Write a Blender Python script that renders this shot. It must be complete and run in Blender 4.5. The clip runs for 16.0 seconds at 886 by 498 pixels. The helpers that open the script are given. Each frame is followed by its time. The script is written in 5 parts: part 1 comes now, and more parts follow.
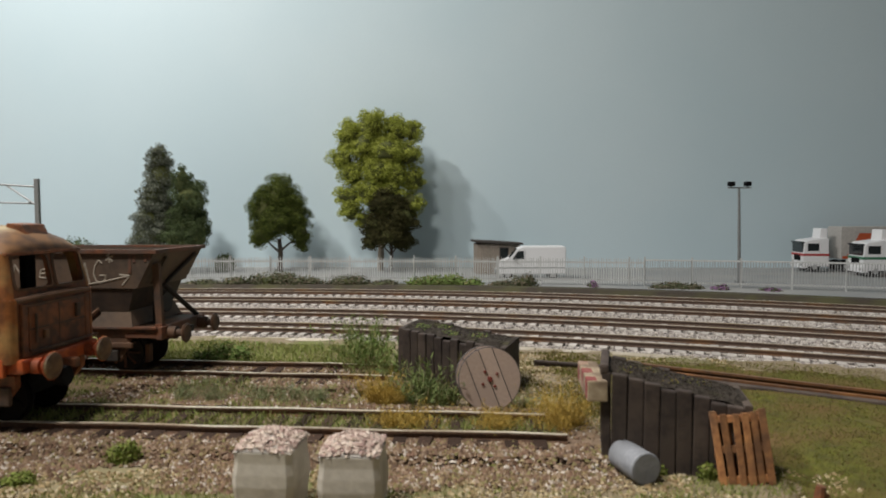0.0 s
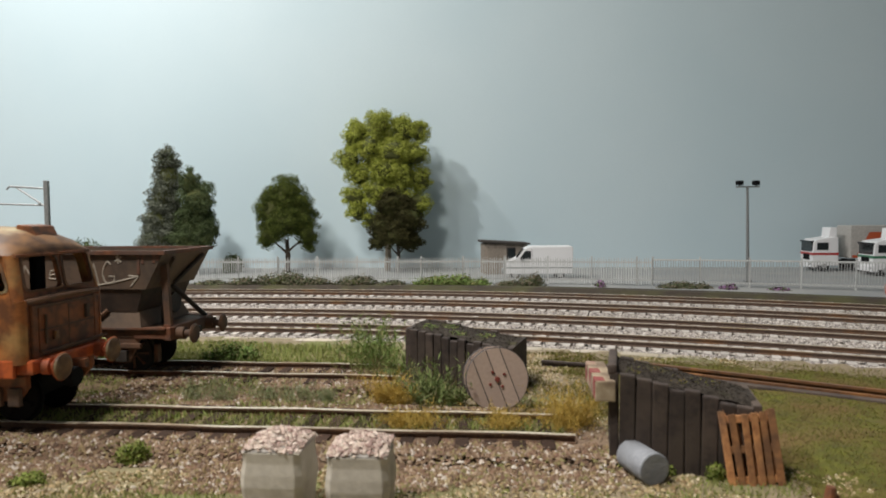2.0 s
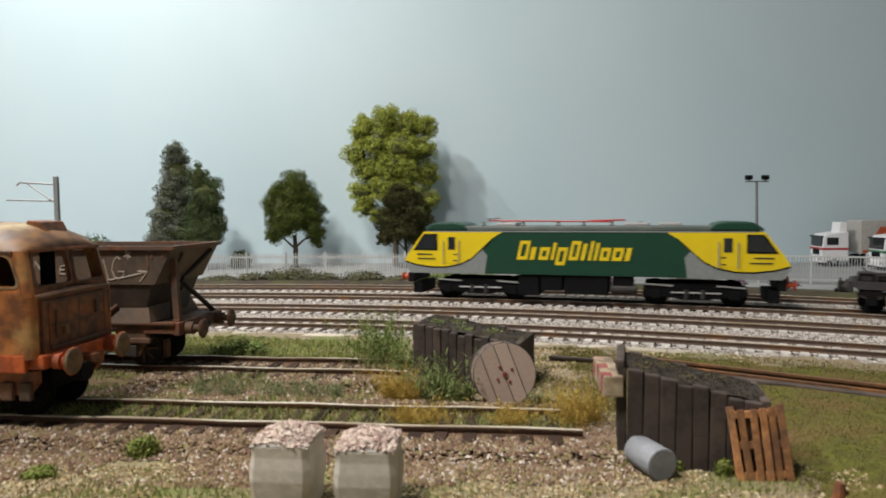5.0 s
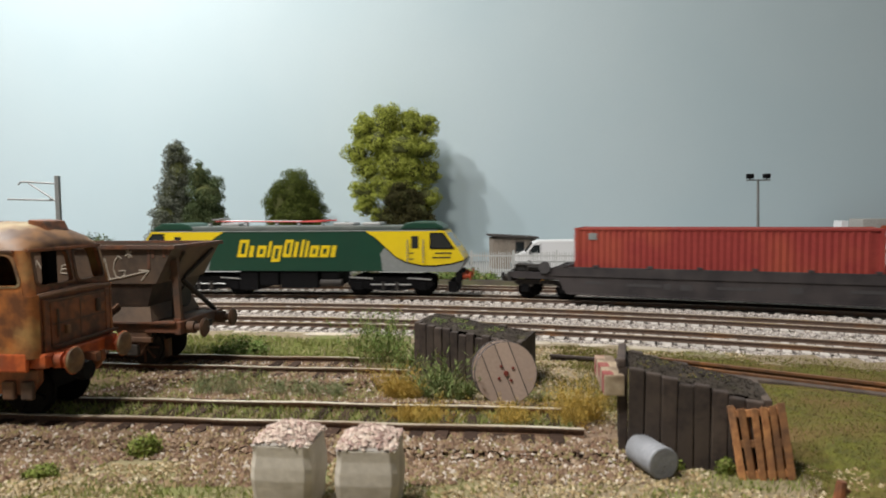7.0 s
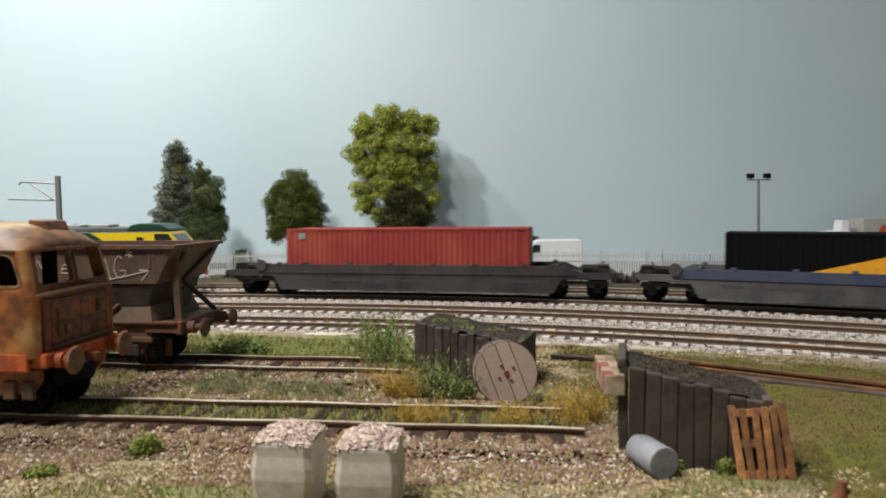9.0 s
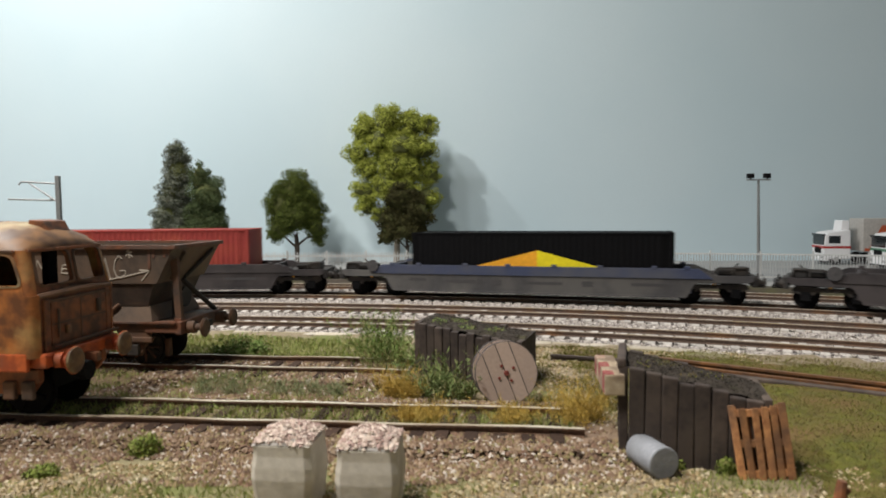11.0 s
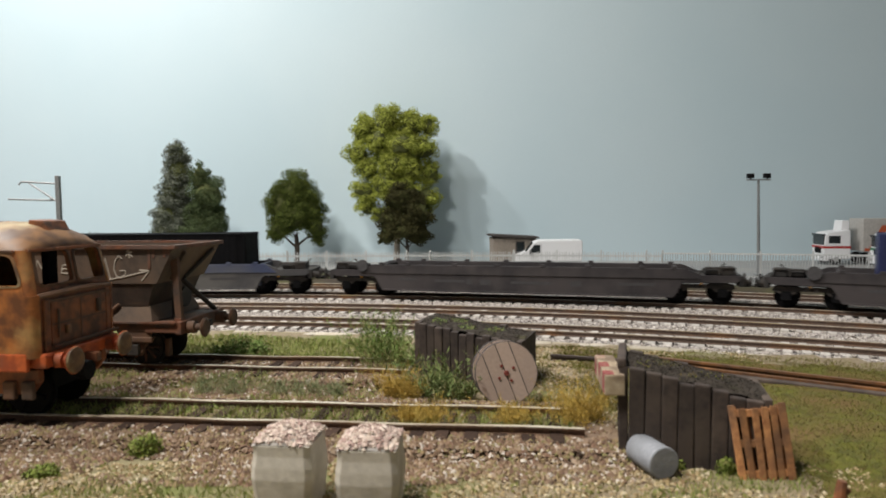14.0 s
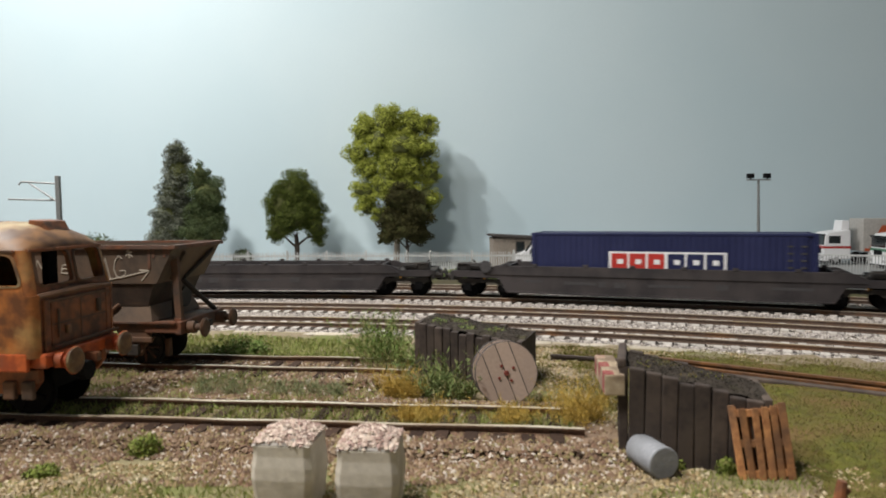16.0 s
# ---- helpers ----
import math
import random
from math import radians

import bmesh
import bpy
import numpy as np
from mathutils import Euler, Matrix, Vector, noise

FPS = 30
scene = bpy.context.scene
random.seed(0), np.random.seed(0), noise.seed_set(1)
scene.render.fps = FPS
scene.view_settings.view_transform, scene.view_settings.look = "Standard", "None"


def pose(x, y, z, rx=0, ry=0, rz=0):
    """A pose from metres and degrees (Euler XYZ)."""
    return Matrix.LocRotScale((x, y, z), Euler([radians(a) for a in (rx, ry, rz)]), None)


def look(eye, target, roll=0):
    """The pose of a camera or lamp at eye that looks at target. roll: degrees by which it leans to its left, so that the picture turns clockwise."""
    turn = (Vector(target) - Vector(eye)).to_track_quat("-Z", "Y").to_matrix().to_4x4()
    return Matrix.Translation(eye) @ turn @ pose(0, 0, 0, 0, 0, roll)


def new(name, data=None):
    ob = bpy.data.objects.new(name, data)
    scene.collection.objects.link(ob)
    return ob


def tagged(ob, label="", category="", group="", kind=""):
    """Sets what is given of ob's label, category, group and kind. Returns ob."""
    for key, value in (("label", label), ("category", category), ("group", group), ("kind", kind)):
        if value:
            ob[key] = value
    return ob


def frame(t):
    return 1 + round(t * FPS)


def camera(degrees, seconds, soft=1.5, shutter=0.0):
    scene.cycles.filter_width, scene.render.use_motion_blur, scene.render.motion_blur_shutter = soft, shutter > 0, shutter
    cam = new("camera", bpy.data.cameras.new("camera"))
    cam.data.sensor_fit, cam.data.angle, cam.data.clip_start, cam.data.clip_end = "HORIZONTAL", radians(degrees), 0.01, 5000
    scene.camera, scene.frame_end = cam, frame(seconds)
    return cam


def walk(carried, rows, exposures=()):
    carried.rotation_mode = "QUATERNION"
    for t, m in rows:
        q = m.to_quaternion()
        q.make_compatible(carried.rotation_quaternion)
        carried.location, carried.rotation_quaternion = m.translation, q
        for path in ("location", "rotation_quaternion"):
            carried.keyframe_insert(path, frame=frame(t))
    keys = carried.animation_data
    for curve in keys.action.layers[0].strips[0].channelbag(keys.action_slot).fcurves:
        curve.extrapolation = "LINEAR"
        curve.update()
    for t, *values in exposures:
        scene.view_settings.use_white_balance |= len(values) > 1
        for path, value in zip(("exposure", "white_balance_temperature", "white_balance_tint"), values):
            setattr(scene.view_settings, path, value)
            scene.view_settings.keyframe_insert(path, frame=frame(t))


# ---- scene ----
from mathutils.geometry import tessellate_polygon
# A 4 mm scale (1:76.2) model railway. Lengths below are in scale metres, turned into real ones by S.
S = 1 / 76.2
EYE_H = 4.224


def P(x, y, z=0, rx=0, ry=0, rz=0):
    """A pose from scale metres and degrees."""
    return pose(x * S, y * S, z * S, rx, ry, rz)


cam = camera(67.59, 16.0, soft=1.8, shutter=0.5)
cam.data.dof.use_dof, cam.data.dof.focus_distance, cam.data.dof.aperture_fstop = True, 27 * S, 40
SWAY = ((0, 1.383, -.492, .346), (.5, 1.446, -.608, .292), (1, 1.284, -.645, .267), (1.5, 1.029, -.612, .211),
        (2, .774, -.512, .146), (2.5, .576, -.422, .131), (3, .441, -.323, .091), (3.5, .323, -.240, .085),
        (4, .230, -.181, .080), (5, .125, -.105, .070), (6.5, .050, -.045, .045), (7, .030, -.015, .025), (7.6, 0, 0, 0), (16, 0, 0, 0))
walk(cam, [(t, P(0, 0, EYE_H, 90 - 3.48 - dp, 0, -yaw) @ pose(0, 0, 0, 0, 0, -.568 + dr)) for t, yaw, dp, dr in SWAY],
     exposures=[(0, -.34), (.3, -.22), (.6, -.17), (2, -.14), (4, -.09), (5.2, -.05), (7, 0), (16, 0)])

# ---- light: the room's lamps and the daylight left in the room ----
world = bpy.data.worlds.new("room_air")
scene.world = world
world.use_nodes = True
world.node_tree.nodes["Background"].inputs[0].default_value = (.95, .98, 1, 1)
world.node_tree.nodes["Background"].inputs[1].default_value = .12


def area_lamp(name, eye, target, size, watts, colour):
    data = bpy.data.lights.new(name, "AREA")
    data.shape, data.size, data.energy, data.color = "DISK", size * S, watts, colour
    ob = new(name, data)
    ob.matrix_basis = look(Vector(eye) * S, Vector(target) * S)
    return ob


# a bar of three small room lamps before the board, and a wide ceiling lamp over the layout
area_lamp("room_lamp", (-38, 24, 52), (-24, 46, 8), 2.0, 3.9, (1, .975, .94))
area_lamp("room_lamp", (-23, 25, 54), (-24, 46, 8), 2.0, 1.1, (1, .975, .94))
area_lamp("room_lamp", (-42, 36, 58), (-26, 46, 8), 2.0, 2.5, (1, .975, .94))
area_lamp("ceiling_lamp", (-20, -2, 50), (-12, -15, 0), 9, 6.7, (1, .95, .88))

# ---- materials ----


def rgb(c):
    return (*c, 1) if len(c) == 3 else c


def material(name, c1, c2, grain=40, rough=.8, metal=0, bump=.25, c3=None, big=6, spread=0, by="object", patch=.5, spec=.5, edge=(.3, .7)):
    """Two scales of mixed colour and relief; grain and big are cycles per scale metre. spread: how far single pieces differ."""
    m = bpy.data.materials.new(name)
    m.use_nodes = True
    nt = m.node_tree
    n, li = nt.nodes, nt.links
    bsdf = n["Principled BSDF"]
    tc = n.new("ShaderNodeTexCoord")

    def tex(scale, detail):
        t = n.new("ShaderNodeTexNoise")
        t.inputs["Scale"].default_value, t.inputs["Detail"].default_value = scale / S, detail
        li.new(tc.outputs["Object"], t.inputs["Vector"])
        return t

    fine, wide = tex(grain, 4), tex(big, 5)

    def ramp(src, a, b):
        r = n.new("ShaderNodeMapRange")
        r.inputs["From Min"].default_value, r.inputs["From Max"].default_value = a, b
        li.new(src, r.inputs["Value"])
        return r.outputs["Result"]

    def mix(fac, a, b, kind="MIX"):
        x = n.new("ShaderNodeMix")
        x.data_type, x.blend_type = "RGBA", kind
        for sock, v in ((x.inputs[0], fac), (x.inputs[6], a), (x.inputs[7], b)):
            if isinstance(v, (int, float)):
                sock.default_value = v
            elif isinstance(v, tuple):
                sock.default_value = rgb(v)
            else:
                li.new(v, sock)
        return x.outputs[2]

    col = mix(ramp(fine.outputs["Fac"], *edge), c1, c2)
    if c3:
        col = mix(ramp(wide.outputs["Fac"], patch - .08, patch + .12), col, c3)
    else:
        col = mix(ramp(wide.outputs["Fac"], .3, .75), col, tuple(.78 * v for v in c1))
    if spread:
        src = n.new("ShaderNodeObjectInfo").outputs["Random"] if by == "object" else n.new("ShaderNodeNewGeometry").outputs["Random Per Island"]
        r = n.new("ShaderNodeMapRange")
        r.inputs["To Min"].default_value, r.inputs["To Max"].default_value = 1 - spread, 1 + spread
        li.new(src, r.inputs["Value"])
        hsv = n.new("ShaderNodeHueSaturation")
        li.new(r.outputs["Result"], hsv.inputs["Value"])
        li.new(col, hsv.inputs["Color"])
        col = hsv.outputs["Color"]
    li.new(col, bsdf.inputs["Base Color"])
    rr = n.new("ShaderNodeMapRange")
    rr.inputs["To Min"].default_value, rr.inputs["To Max"].default_value = max(rough - .12, .03), min(rough + .12, 1)
    li.new(wide.outputs["Fac"], rr.inputs["Value"])
    li.new(rr.outputs["Result"], bsdf.inputs["Roughness"])
    bsdf.inputs["Metallic"].default_value = metal
    bsdf.inputs["Specular IOR Level"].default_value = spec
    if bump:
        b = n.new("ShaderNodeBump")
        b.inputs["Strength"].default_value, b.inputs["Distance"].default_value = bump, .03 * S
        li.new(fine.outputs["Fac"], b.inputs["Height"])
        li.new(b.outputs["Normal"], bsdf.inputs["Normal"])
    return m


def chips(name, colours, rough=.85):
    """Loose pieces in one mesh, each with a colour of its own."""
    m = bpy.data.materials.new(name)
    m.use_nodes = True
    n, li = m.node_tree.nodes, m.node_tree.links
    ramp = n.new("ShaderNodeValToRGB")
    ramp.color_ramp.interpolation = "CONSTANT"
    for i, c in enumerate(colours):
        e = ramp.color_ramp.elements[i] if i < 2 else ramp.color_ramp.elements.new(i / len(colours))
        e.position, e.color = i / len(colours), rgb(c)
    li.new(n.new("ShaderNodeNewGeometry").outputs["Random Per Island"], ramp.inputs["Fac"])
    li.new(ramp.outputs["Color"], n["Principled BSDF"].inputs["Base Color"])
    n["Principled BSDF"].inputs["Roughness"].default_value = rough
    n["Principled BSDF"].inputs["Specular IOR Level"].default_value = .25
    return m


M = {
    "sky": material("backdrop_paint", (.55, .665, .71), (.565, .68, .725), 8, .75, bump=.05, big=.05, c3=(.526, .65, .70)),
    "earth": material("earth", (.30, .24, .15), (.17, .13, .085), 9, .95, bump=.6, c3=(.15, .16, .05), big=.35, patch=.55),
    "ballast": material("ballast_bed", (.50, .47, .43), (.28, .26, .24), 7, .95, bump=.8, c3=(.42, .37, .30), big=.5),
    "siding": material("siding_bed", (.25, .175, .115), (.15, .10, .07), 7, .95, bump=.8, c3=(.21, .155, .09), big=.6),
    "yard": material("yard_tarmac", (.30, .31, .31), (.25, .26, .26), 10, .9, bump=.15, c3=(.33, .33, .32), big=.2),
    "soil": material("dark_soil", (.062, .046, .032), (.036, .028, .020), 8, .95, bump=.7, c3=(.075, .07, .03), big=.5),
    "cess": material("cess_concrete", (.58, .52, .44), (.46, .41, .34), 12, .9, bump=.3, c3=(.38, .33, .24), big=.7, spread=.14),
    "rail": material("rusty_rail", (.15, .10, .075), (.095, .065, .05), 14, .75, .1, .3, c3=(.20, .10, .045), big=.6, patch=.6),
    # pale base colours carry the rail heads' reflected gleam; metallic kept low
    "railtop": material("worn_rail_head", (.56, .48, .38), (.42, .34, .25), 6, .35, .3, .05, c3=(.40, .31, .14), big=.3, patch=.58),
    "sidetop": material("sheen_rail_head", (.78, .71, .58), (.62, .54, .42), 6, .3, .3, .04, c3=(.24, .14, .07), big=.3, patch=.54),
    "siderail": material("brown_rail", (.17, .095, .055), (.09, .055, .038), 14, .75, .1, .3, c3=(.27, .12, .05), big=.4, patch=.6),
    "sleeper": material("concrete_sleeper", (.58, .54, .50), (.48, .445, .41), 12, .9, bump=.3, spread=.18),
    "oldsleeper": material("timber_sleeper", (.060, .036, .025), (.030, .019, .015), 14, .95, bump=.5, spread=.3, spec=.2),
    "tar": material("tarred_timber", (.060, .043, .036), (.032, .024, .021), 9, .85, bump=.35, c3=(.078, .058, .046), big=1.5, spread=.3),
    "slag": material("dark_earth_fill", (.064, .052, .042), (.032, .027, .022), 9, .95, bump=.9, spec=.2, c3=(.075, .07, .034), big=1.2, patch=.62),
    "concrete": material("block_concrete", (.58, .54, .47), (.49, .455, .395), 10, .85, bump=.25, c3=(.41, .375, .31), big=1.6, spread=.06),
    "plywood": material("drum_board", (.54, .42, .35), (.45, .34, .28), 12, .75, bump=.15, c3=(.48, .37, .31), big=1.4, spread=.12),
    "pallet": material("pallet_wood", (.44, .21, .08), (.24, .10, .04), 9, .8, bump=.4, c3=(.13, .07, .04), big=1.6, spread=.45, patch=.52),
    "barrel": material("grey_drum_paint", (.30, .31, .335), (.25, .26, .285), 14, .75, 0, bump=.3, c3=(.22, .23, .25), big=1.8, spec=.3),
    "rust": material("flaking_rust", (.44, .155, .04), (.14, .052, .022), 2.6, .5, .05, .6, c3=(.54, .34, .13), big=1.1, patch=.59, edge=(.38, .62)),
    # brown rust; on the scrap loco's front it also stands in for shade
    "rustdark": material("brown_rust_and_shade", (.20, .075, .034), (.085, .042, .026), 3, .6, .1, .5, c3=(.34, .12, .045), big=1.6, patch=.57, edge=(.42, .58)),
    "rustroof": material("weathered_roof", (.22, .11, .045), (.10, .052, .028), 2.2, .55, 0, .4, c3=(.52, .44, .26), big=.8, patch=.6, edge=(.40, .60)),
    "orange": material("orange_red_paint", (.56, .12, .03), (.33, .065, .022), 4, .55, 0, .3, c3=(.22, .08, .04), big=1.6, patch=.58, edge=(.40, .62)),
    "hopper": material("hopper_brown", (.118, .085, .062), (.078, .058, .046), 6, .75, .1, .35, c3=(.15, .10, .068), big=.8),
    "hopperrust": material("hopper_rust", (.23, .088, .042), (.13, .06, .038), 6, .75, .1, .3, c3=(.12, .08, .065), big=1),
    "under": material("underframe_grime", (.028, .025, .024), (.016, .015, .014), 9, .7, .05, .3, c3=(.045, .037, .031), big=1.5),
    "rustframe": material("rusty_underframe", (.10, .065, .048), (.06, .042, .034), 9, .75, .1, .3, c3=(.16, .085, .05), big=1.3),
    # chute colour holds the shade cast by the hopper body above it
    "chuteshade": material("chute_shade", (.058, .040, .030), (.034, .026, .021), 6, .8, .1, .3, c3=(.075, .05, .036), big=1),
    "chalk": material("chalk_paint", (.46, .41, .34), (.33, .29, .24), 10, .8, bump=0),
    "black": material("frame_black", (.008, .008, .009), (.005, .005, .006), 12, .75, 0, .1, spec=.12),
    "green": material("loco_green", (.009, .058, .033), (.008, .050, .029), 10, .38, 0, .03, big=.6),
    "yellow": material("cab_yellow", (.80, .60, .012), (.76, .56, .012), 10, .35, 0, .03, c3=(.74, .55, .015), big=.8),
    "roofgrey": material("loco_roof_grey", (.11, .13, .12), (.085, .105, .095), 8, .5, 0, .08, c3=(.15, .16, .15), big=.6),
    "lgrey": material("loco_grey", (.26, .28, .28), (.23, .25, .25), 10, .4, 0, .05),
    "silver": material("pale_grey_metal", (.50, .50, .50), (.40, .40, .40), 10, .4, .3, .05),
    "red": material("signal_red", (.55, .04, .03), (.45, .03, .025), 10, .45, 0, .05),
    "buffred": material("buffer_beam_red", (.62, .10, .03), (.5, .08, .03), 10, .5, 0, .05),
    "cred": material("container_red", (.30, .044, .038), (.255, .036, .032), 6, .6, 0, .08, c3=(.36, .075, .042), big=.35, patch=.55, spec=.3),
    "cblack": material("container_black", (.004, .004, .005), (.003, .003, .0035), 6, .7, 0, .05, spec=.1),
    "cblue": material("container_navy", (.011, .016, .070), (.009, .013, .060), 6, .5, 0, .05, c3=(.014, .019, .078), big=.5),
    "cyel": material("bright_yellow", (.85, .72, .01), (.80, .66, .01), 6, .5, 0, .03),
    "camb": material("amber", (.86, .40, .02), (.80, .36, .02), 6, .5, 0, .03),
    "wagon": material("wagon_dark_grey", (.034, .029, .031), (.023, .020, .022), 8, .6, .05, .15, c3=(.055, .046, .046), big=.7),
    "wagonblue": material("wagon_faded_blue", (.045, .058, .115), (.035, .045, .09), 8, .6, .05, .12, c3=(.07, .075, .10), big=.5),
    "wagonlow": material("wagon_road_dirt", (.062, .060, .063), (.048, .046, .048), 8, .7, .05, .12, c3=(.10, .095, .09), big=.6),
    "faded": material("faded_marking", (.064, .060, .062), (.040, .038, .040), 9, .7, 0, 0),
    "white": material("white_paint", (.80, .80, .81), (.79, .79, .80), 10, .4, 0, .02, c3=(.77, .77, .78), big=.8),
    "dirtywhite": material("fence_white", (.62, .63, .62), (.54, .55, .54), 10, .6, 0, .1, spread=.1),
    "hut": material("hut_timber", (.30, .255, .21), (.24, .20, .165), 12, .8, 0, .2, spread=.15),
    "roofdark": material("hut_roof_felt", (.07, .06, .055), (.05, .045, .04), 12, .85, 0, .3),
    "tyre": material("tyre_black", (.02, .02, .02), (.015, .015, .015), 20, .8, 0, .1),
    "glassdark": material("dark_window", (.025, .03, .032), (.02, .024, .026), 4, .12, 0, 0),
    "mast": material("galvanised_steel", (.30, .31, .31), (.24, .25, .25), 12, .5, .5, .1),
    "trunk": material("bark", (.085, .065, .05), (.05, .04, .03), 8, .9, 0, .5),
    "paletrunk": material("pale_bark", (.34, .29, .23), (.24, .20, .16), 8, .9, 0, .4),
    "leafbig": chips("lime_foliage", [(.33, .37, .055), (.41, .45, .08), (.25, .28, .04), (.50, .54, .12), (.17, .19, .03)]),
    "leafround": chips("deep_green_foliage", [(.07, .092, .016), (.092, .12, .02), (.052, .068, .014), (.11, .135, .024)]),
    "leafdark": chips("olive_foliage", [(.050, .046, .013), (.066, .062, .017), (.040, .037, .011), (.030, .030, .010)]),
    "leafgrey": chips("grey_green_foliage", [(.11, .12, .09), (.16, .175, .13), (.07, .08, .055), (.22, .235, .18)]),
    "leafcon": chips("conifer_foliage", [(.06, .085, .03), (.08, .11, .04), (.045, .065, .024), (.10, .125, .06)]),
    # dark filler colour in place of the shade deep inside crowns
    "core": material("shaded_inner_foliage", (.10, .11, .03), (.07, .08, .022), 6, .95, 0, .6),
    "weed": chips("weed_green", [(.16, .24, .06), (.205, .29, .08), (.12, .185, .045), (.25, .32, .11), (.29, .27, .11)]),
    "bramble": chips("bramble_green", [(.14, .19, .06), (.19, .25, .08), (.24, .29, .11), (.10, .135, .045), (.22, .20, .09)]),
    "greyweed": chips("grey_green_weed", [(.20, .25, .12), (.26, .31, .155), (.155, .20, .09), (.33, .34, .20), (.28, .24, .13)]),
    "bright": chips("fresh_green", [(.17, .22, .04), (.21, .26, .055), (.13, .17, .035), (.24, .24, .08)]),
    "ochre": chips("ochre_flock", [(.48, .32, .065), (.58, .40, .09), (.42, .28, .06), (.40, .30, .08), (.33, .25, .065)]),
    "scrub": chips("scrub_green", [(.10, .115, .06), (.14, .15, .085), (.08, .09, .05), (.18, .16, .11), (.20, .165, .115)]),
    "purple": chips("purple_flower", [(.26, .14, .27), (.30, .18, .29), (.10, .13, .06), (.12, .12, .07)]),
    "grass": chips("grass_fibre", [(.22, .27, .065), (.27, .32, .09), (.32, .33, .11), (.16, .21, .05), (.34, .32, .14)]),
    "moss": chips("moss_flock", [(.135, .14, .022), (.175, .17, .030), (.095, .10, .018), (.17, .13, .042), (.12, .09, .03), (.15, .16, .03), (.13, .085, .035)]),
    "mosssheet": material("moss_ground", (.125, .125, .013), (.07, .068, .013), 3.5, .95, 0, .9, c3=(.15, .095, .032), big=.6, patch=.50),
    "drygrass": chips("dry_grass_fibre", [(.28, .24, .11), (.22, .20, .08), (.17, .18, .06), (.33, .27, .14)]),
    "stones": chips("mixed_stones", [(.25, .17, .11), (.17, .11, .07), (.33, .25, .18), (.21, .14, .095), (.13, .085, .06), (.28, .20, .13), (.52, .46, .40), (.21, .125, .085), (.26, .19, .10), (.17, .105, .07), (.23, .20, .09)]),
    "gravel": chips("sandy_gravel", [(.36, .27, .145), (.28, .21, .115), (.45, .365, .22), (.22, .175, .085), (.39, .31, .18), (.18, .18, .055), (.58, .50, .35), (.24, .165, .085)]),
    "balstones": chips("grey_ballast", [(.45, .405, .38), (.34, .31, .29), (.55, .50, .465), (.25, .225, .215), (.48, .43, .39), (.62, .575, .535)]),
    "rubble": chips("pink_rubble", [(.60, .48, .42), (.48, .37, .32), (.70, .60, .53), (.40, .28, .25), (.62, .52, .44)]),
}

# ---- mesh helpers ----


def thing(name, label, category, m=None, group="", kind=""):
    ob = new(name)
    ob.empty_display_size = .01
    if m is not None:
        ob.matrix_basis = m
    return tagged(ob, label, category, group, kind)


def mesh_of(name, bm, mat):
    bm.transform(Matrix.Scale(S, 4))
    bmesh.ops.recalc_face_normals(bm, faces=bm.faces)
    me = bpy.data.meshes.new(name)
    bm.to_mesh(me)
    bm.free()
    me.materials.append(mat)
    return me


def part(name, bm, mat=None, parent=None, label="", at=None):
    """One mesh object out of bm, under a thing or a part; at is its pose there."""
    data = mesh_of(name, bm, mat) if isinstance(bm, bmesh.types.BMesh) else bm
    ob = new(name, data)
    if parent is not None:
        ob.parent = parent
    if at is not None:
        ob.matrix_basis = at
    return tagged(ob, label)


def raw(name, verts, faces, mat):
    me = bpy.data.meshes.new(name)
    me.from_pydata([tuple(v) for v in (np.asarray(verts) * S)], [], faces)
    me.materials.append(mat)
    return me


def new_bm():
    return bmesh.new()


def box(x0, x1, y0, y1, z0, z1, bevel=0.0, bm=None):
    bm = bm or new_bm()
    v = [bm.verts.new((x, y, z)) for x in (x0, x1) for y in (y0, y1) for z in (z0, z1)]
    fs = [bm.faces.new([v[i] for i in q]) for q in ((0, 1, 3, 2), (4, 6, 7, 5), (0, 4, 5, 1), (2, 3, 7, 6), (0, 2, 6, 4), (1, 5, 7, 3))]
    if bevel:
        es = list({e for f in fs for e in f.edges})
        bmesh.ops.bevel(bm, geom=es, offset=bevel, segments=2, affect="EDGES", profile=.6)
    return bm


def prism(poly, y0, y1, bm=None, bevel=0.0):
    """A polygon in x, z pushed from y0 to y1."""
    bm = bm or new_bm()
    a = [bm.verts.new((x, y0, z)) for x, z in poly]
    b = [bm.verts.new((x, y1, z)) for x, z in poly]
    k = len(poly)
    fs = [bm.faces.new(a), bm.faces.new(b[::-1])]
    fs += [bm.faces.new((a[i], b[i], b[(i + 1) % k], a[(i + 1) % k])) for i in range(k)]
    if bevel:
        bmesh.ops.bevel(bm, geom=list({e for f in fs for e in f.edges}), offset=bevel, segments=2, affect="EDGES", profile=.6)
    return bm


def sweep(section, path, bm=None):
    """A closed section (across, up) along a path of (x, y, z, ax, ay): ax, ay is the unit vector across."""
    bm = bm or new_bm()
    rings = [[bm.verts.new((x + u * ax, y + u * ay, z + w)) for u, w in section] for x, y, z, ax, ay in path]
    k = len(section)
    for r, q in zip(rings, rings[1:]):
        for i in range(k):
            bm.faces.new((r[i], r[(i + 1) % k], q[(i + 1) % k], q[i]))
    bm.faces.new(rings[0])
    bm.faces.new(rings[-1][::-1])
    return bm


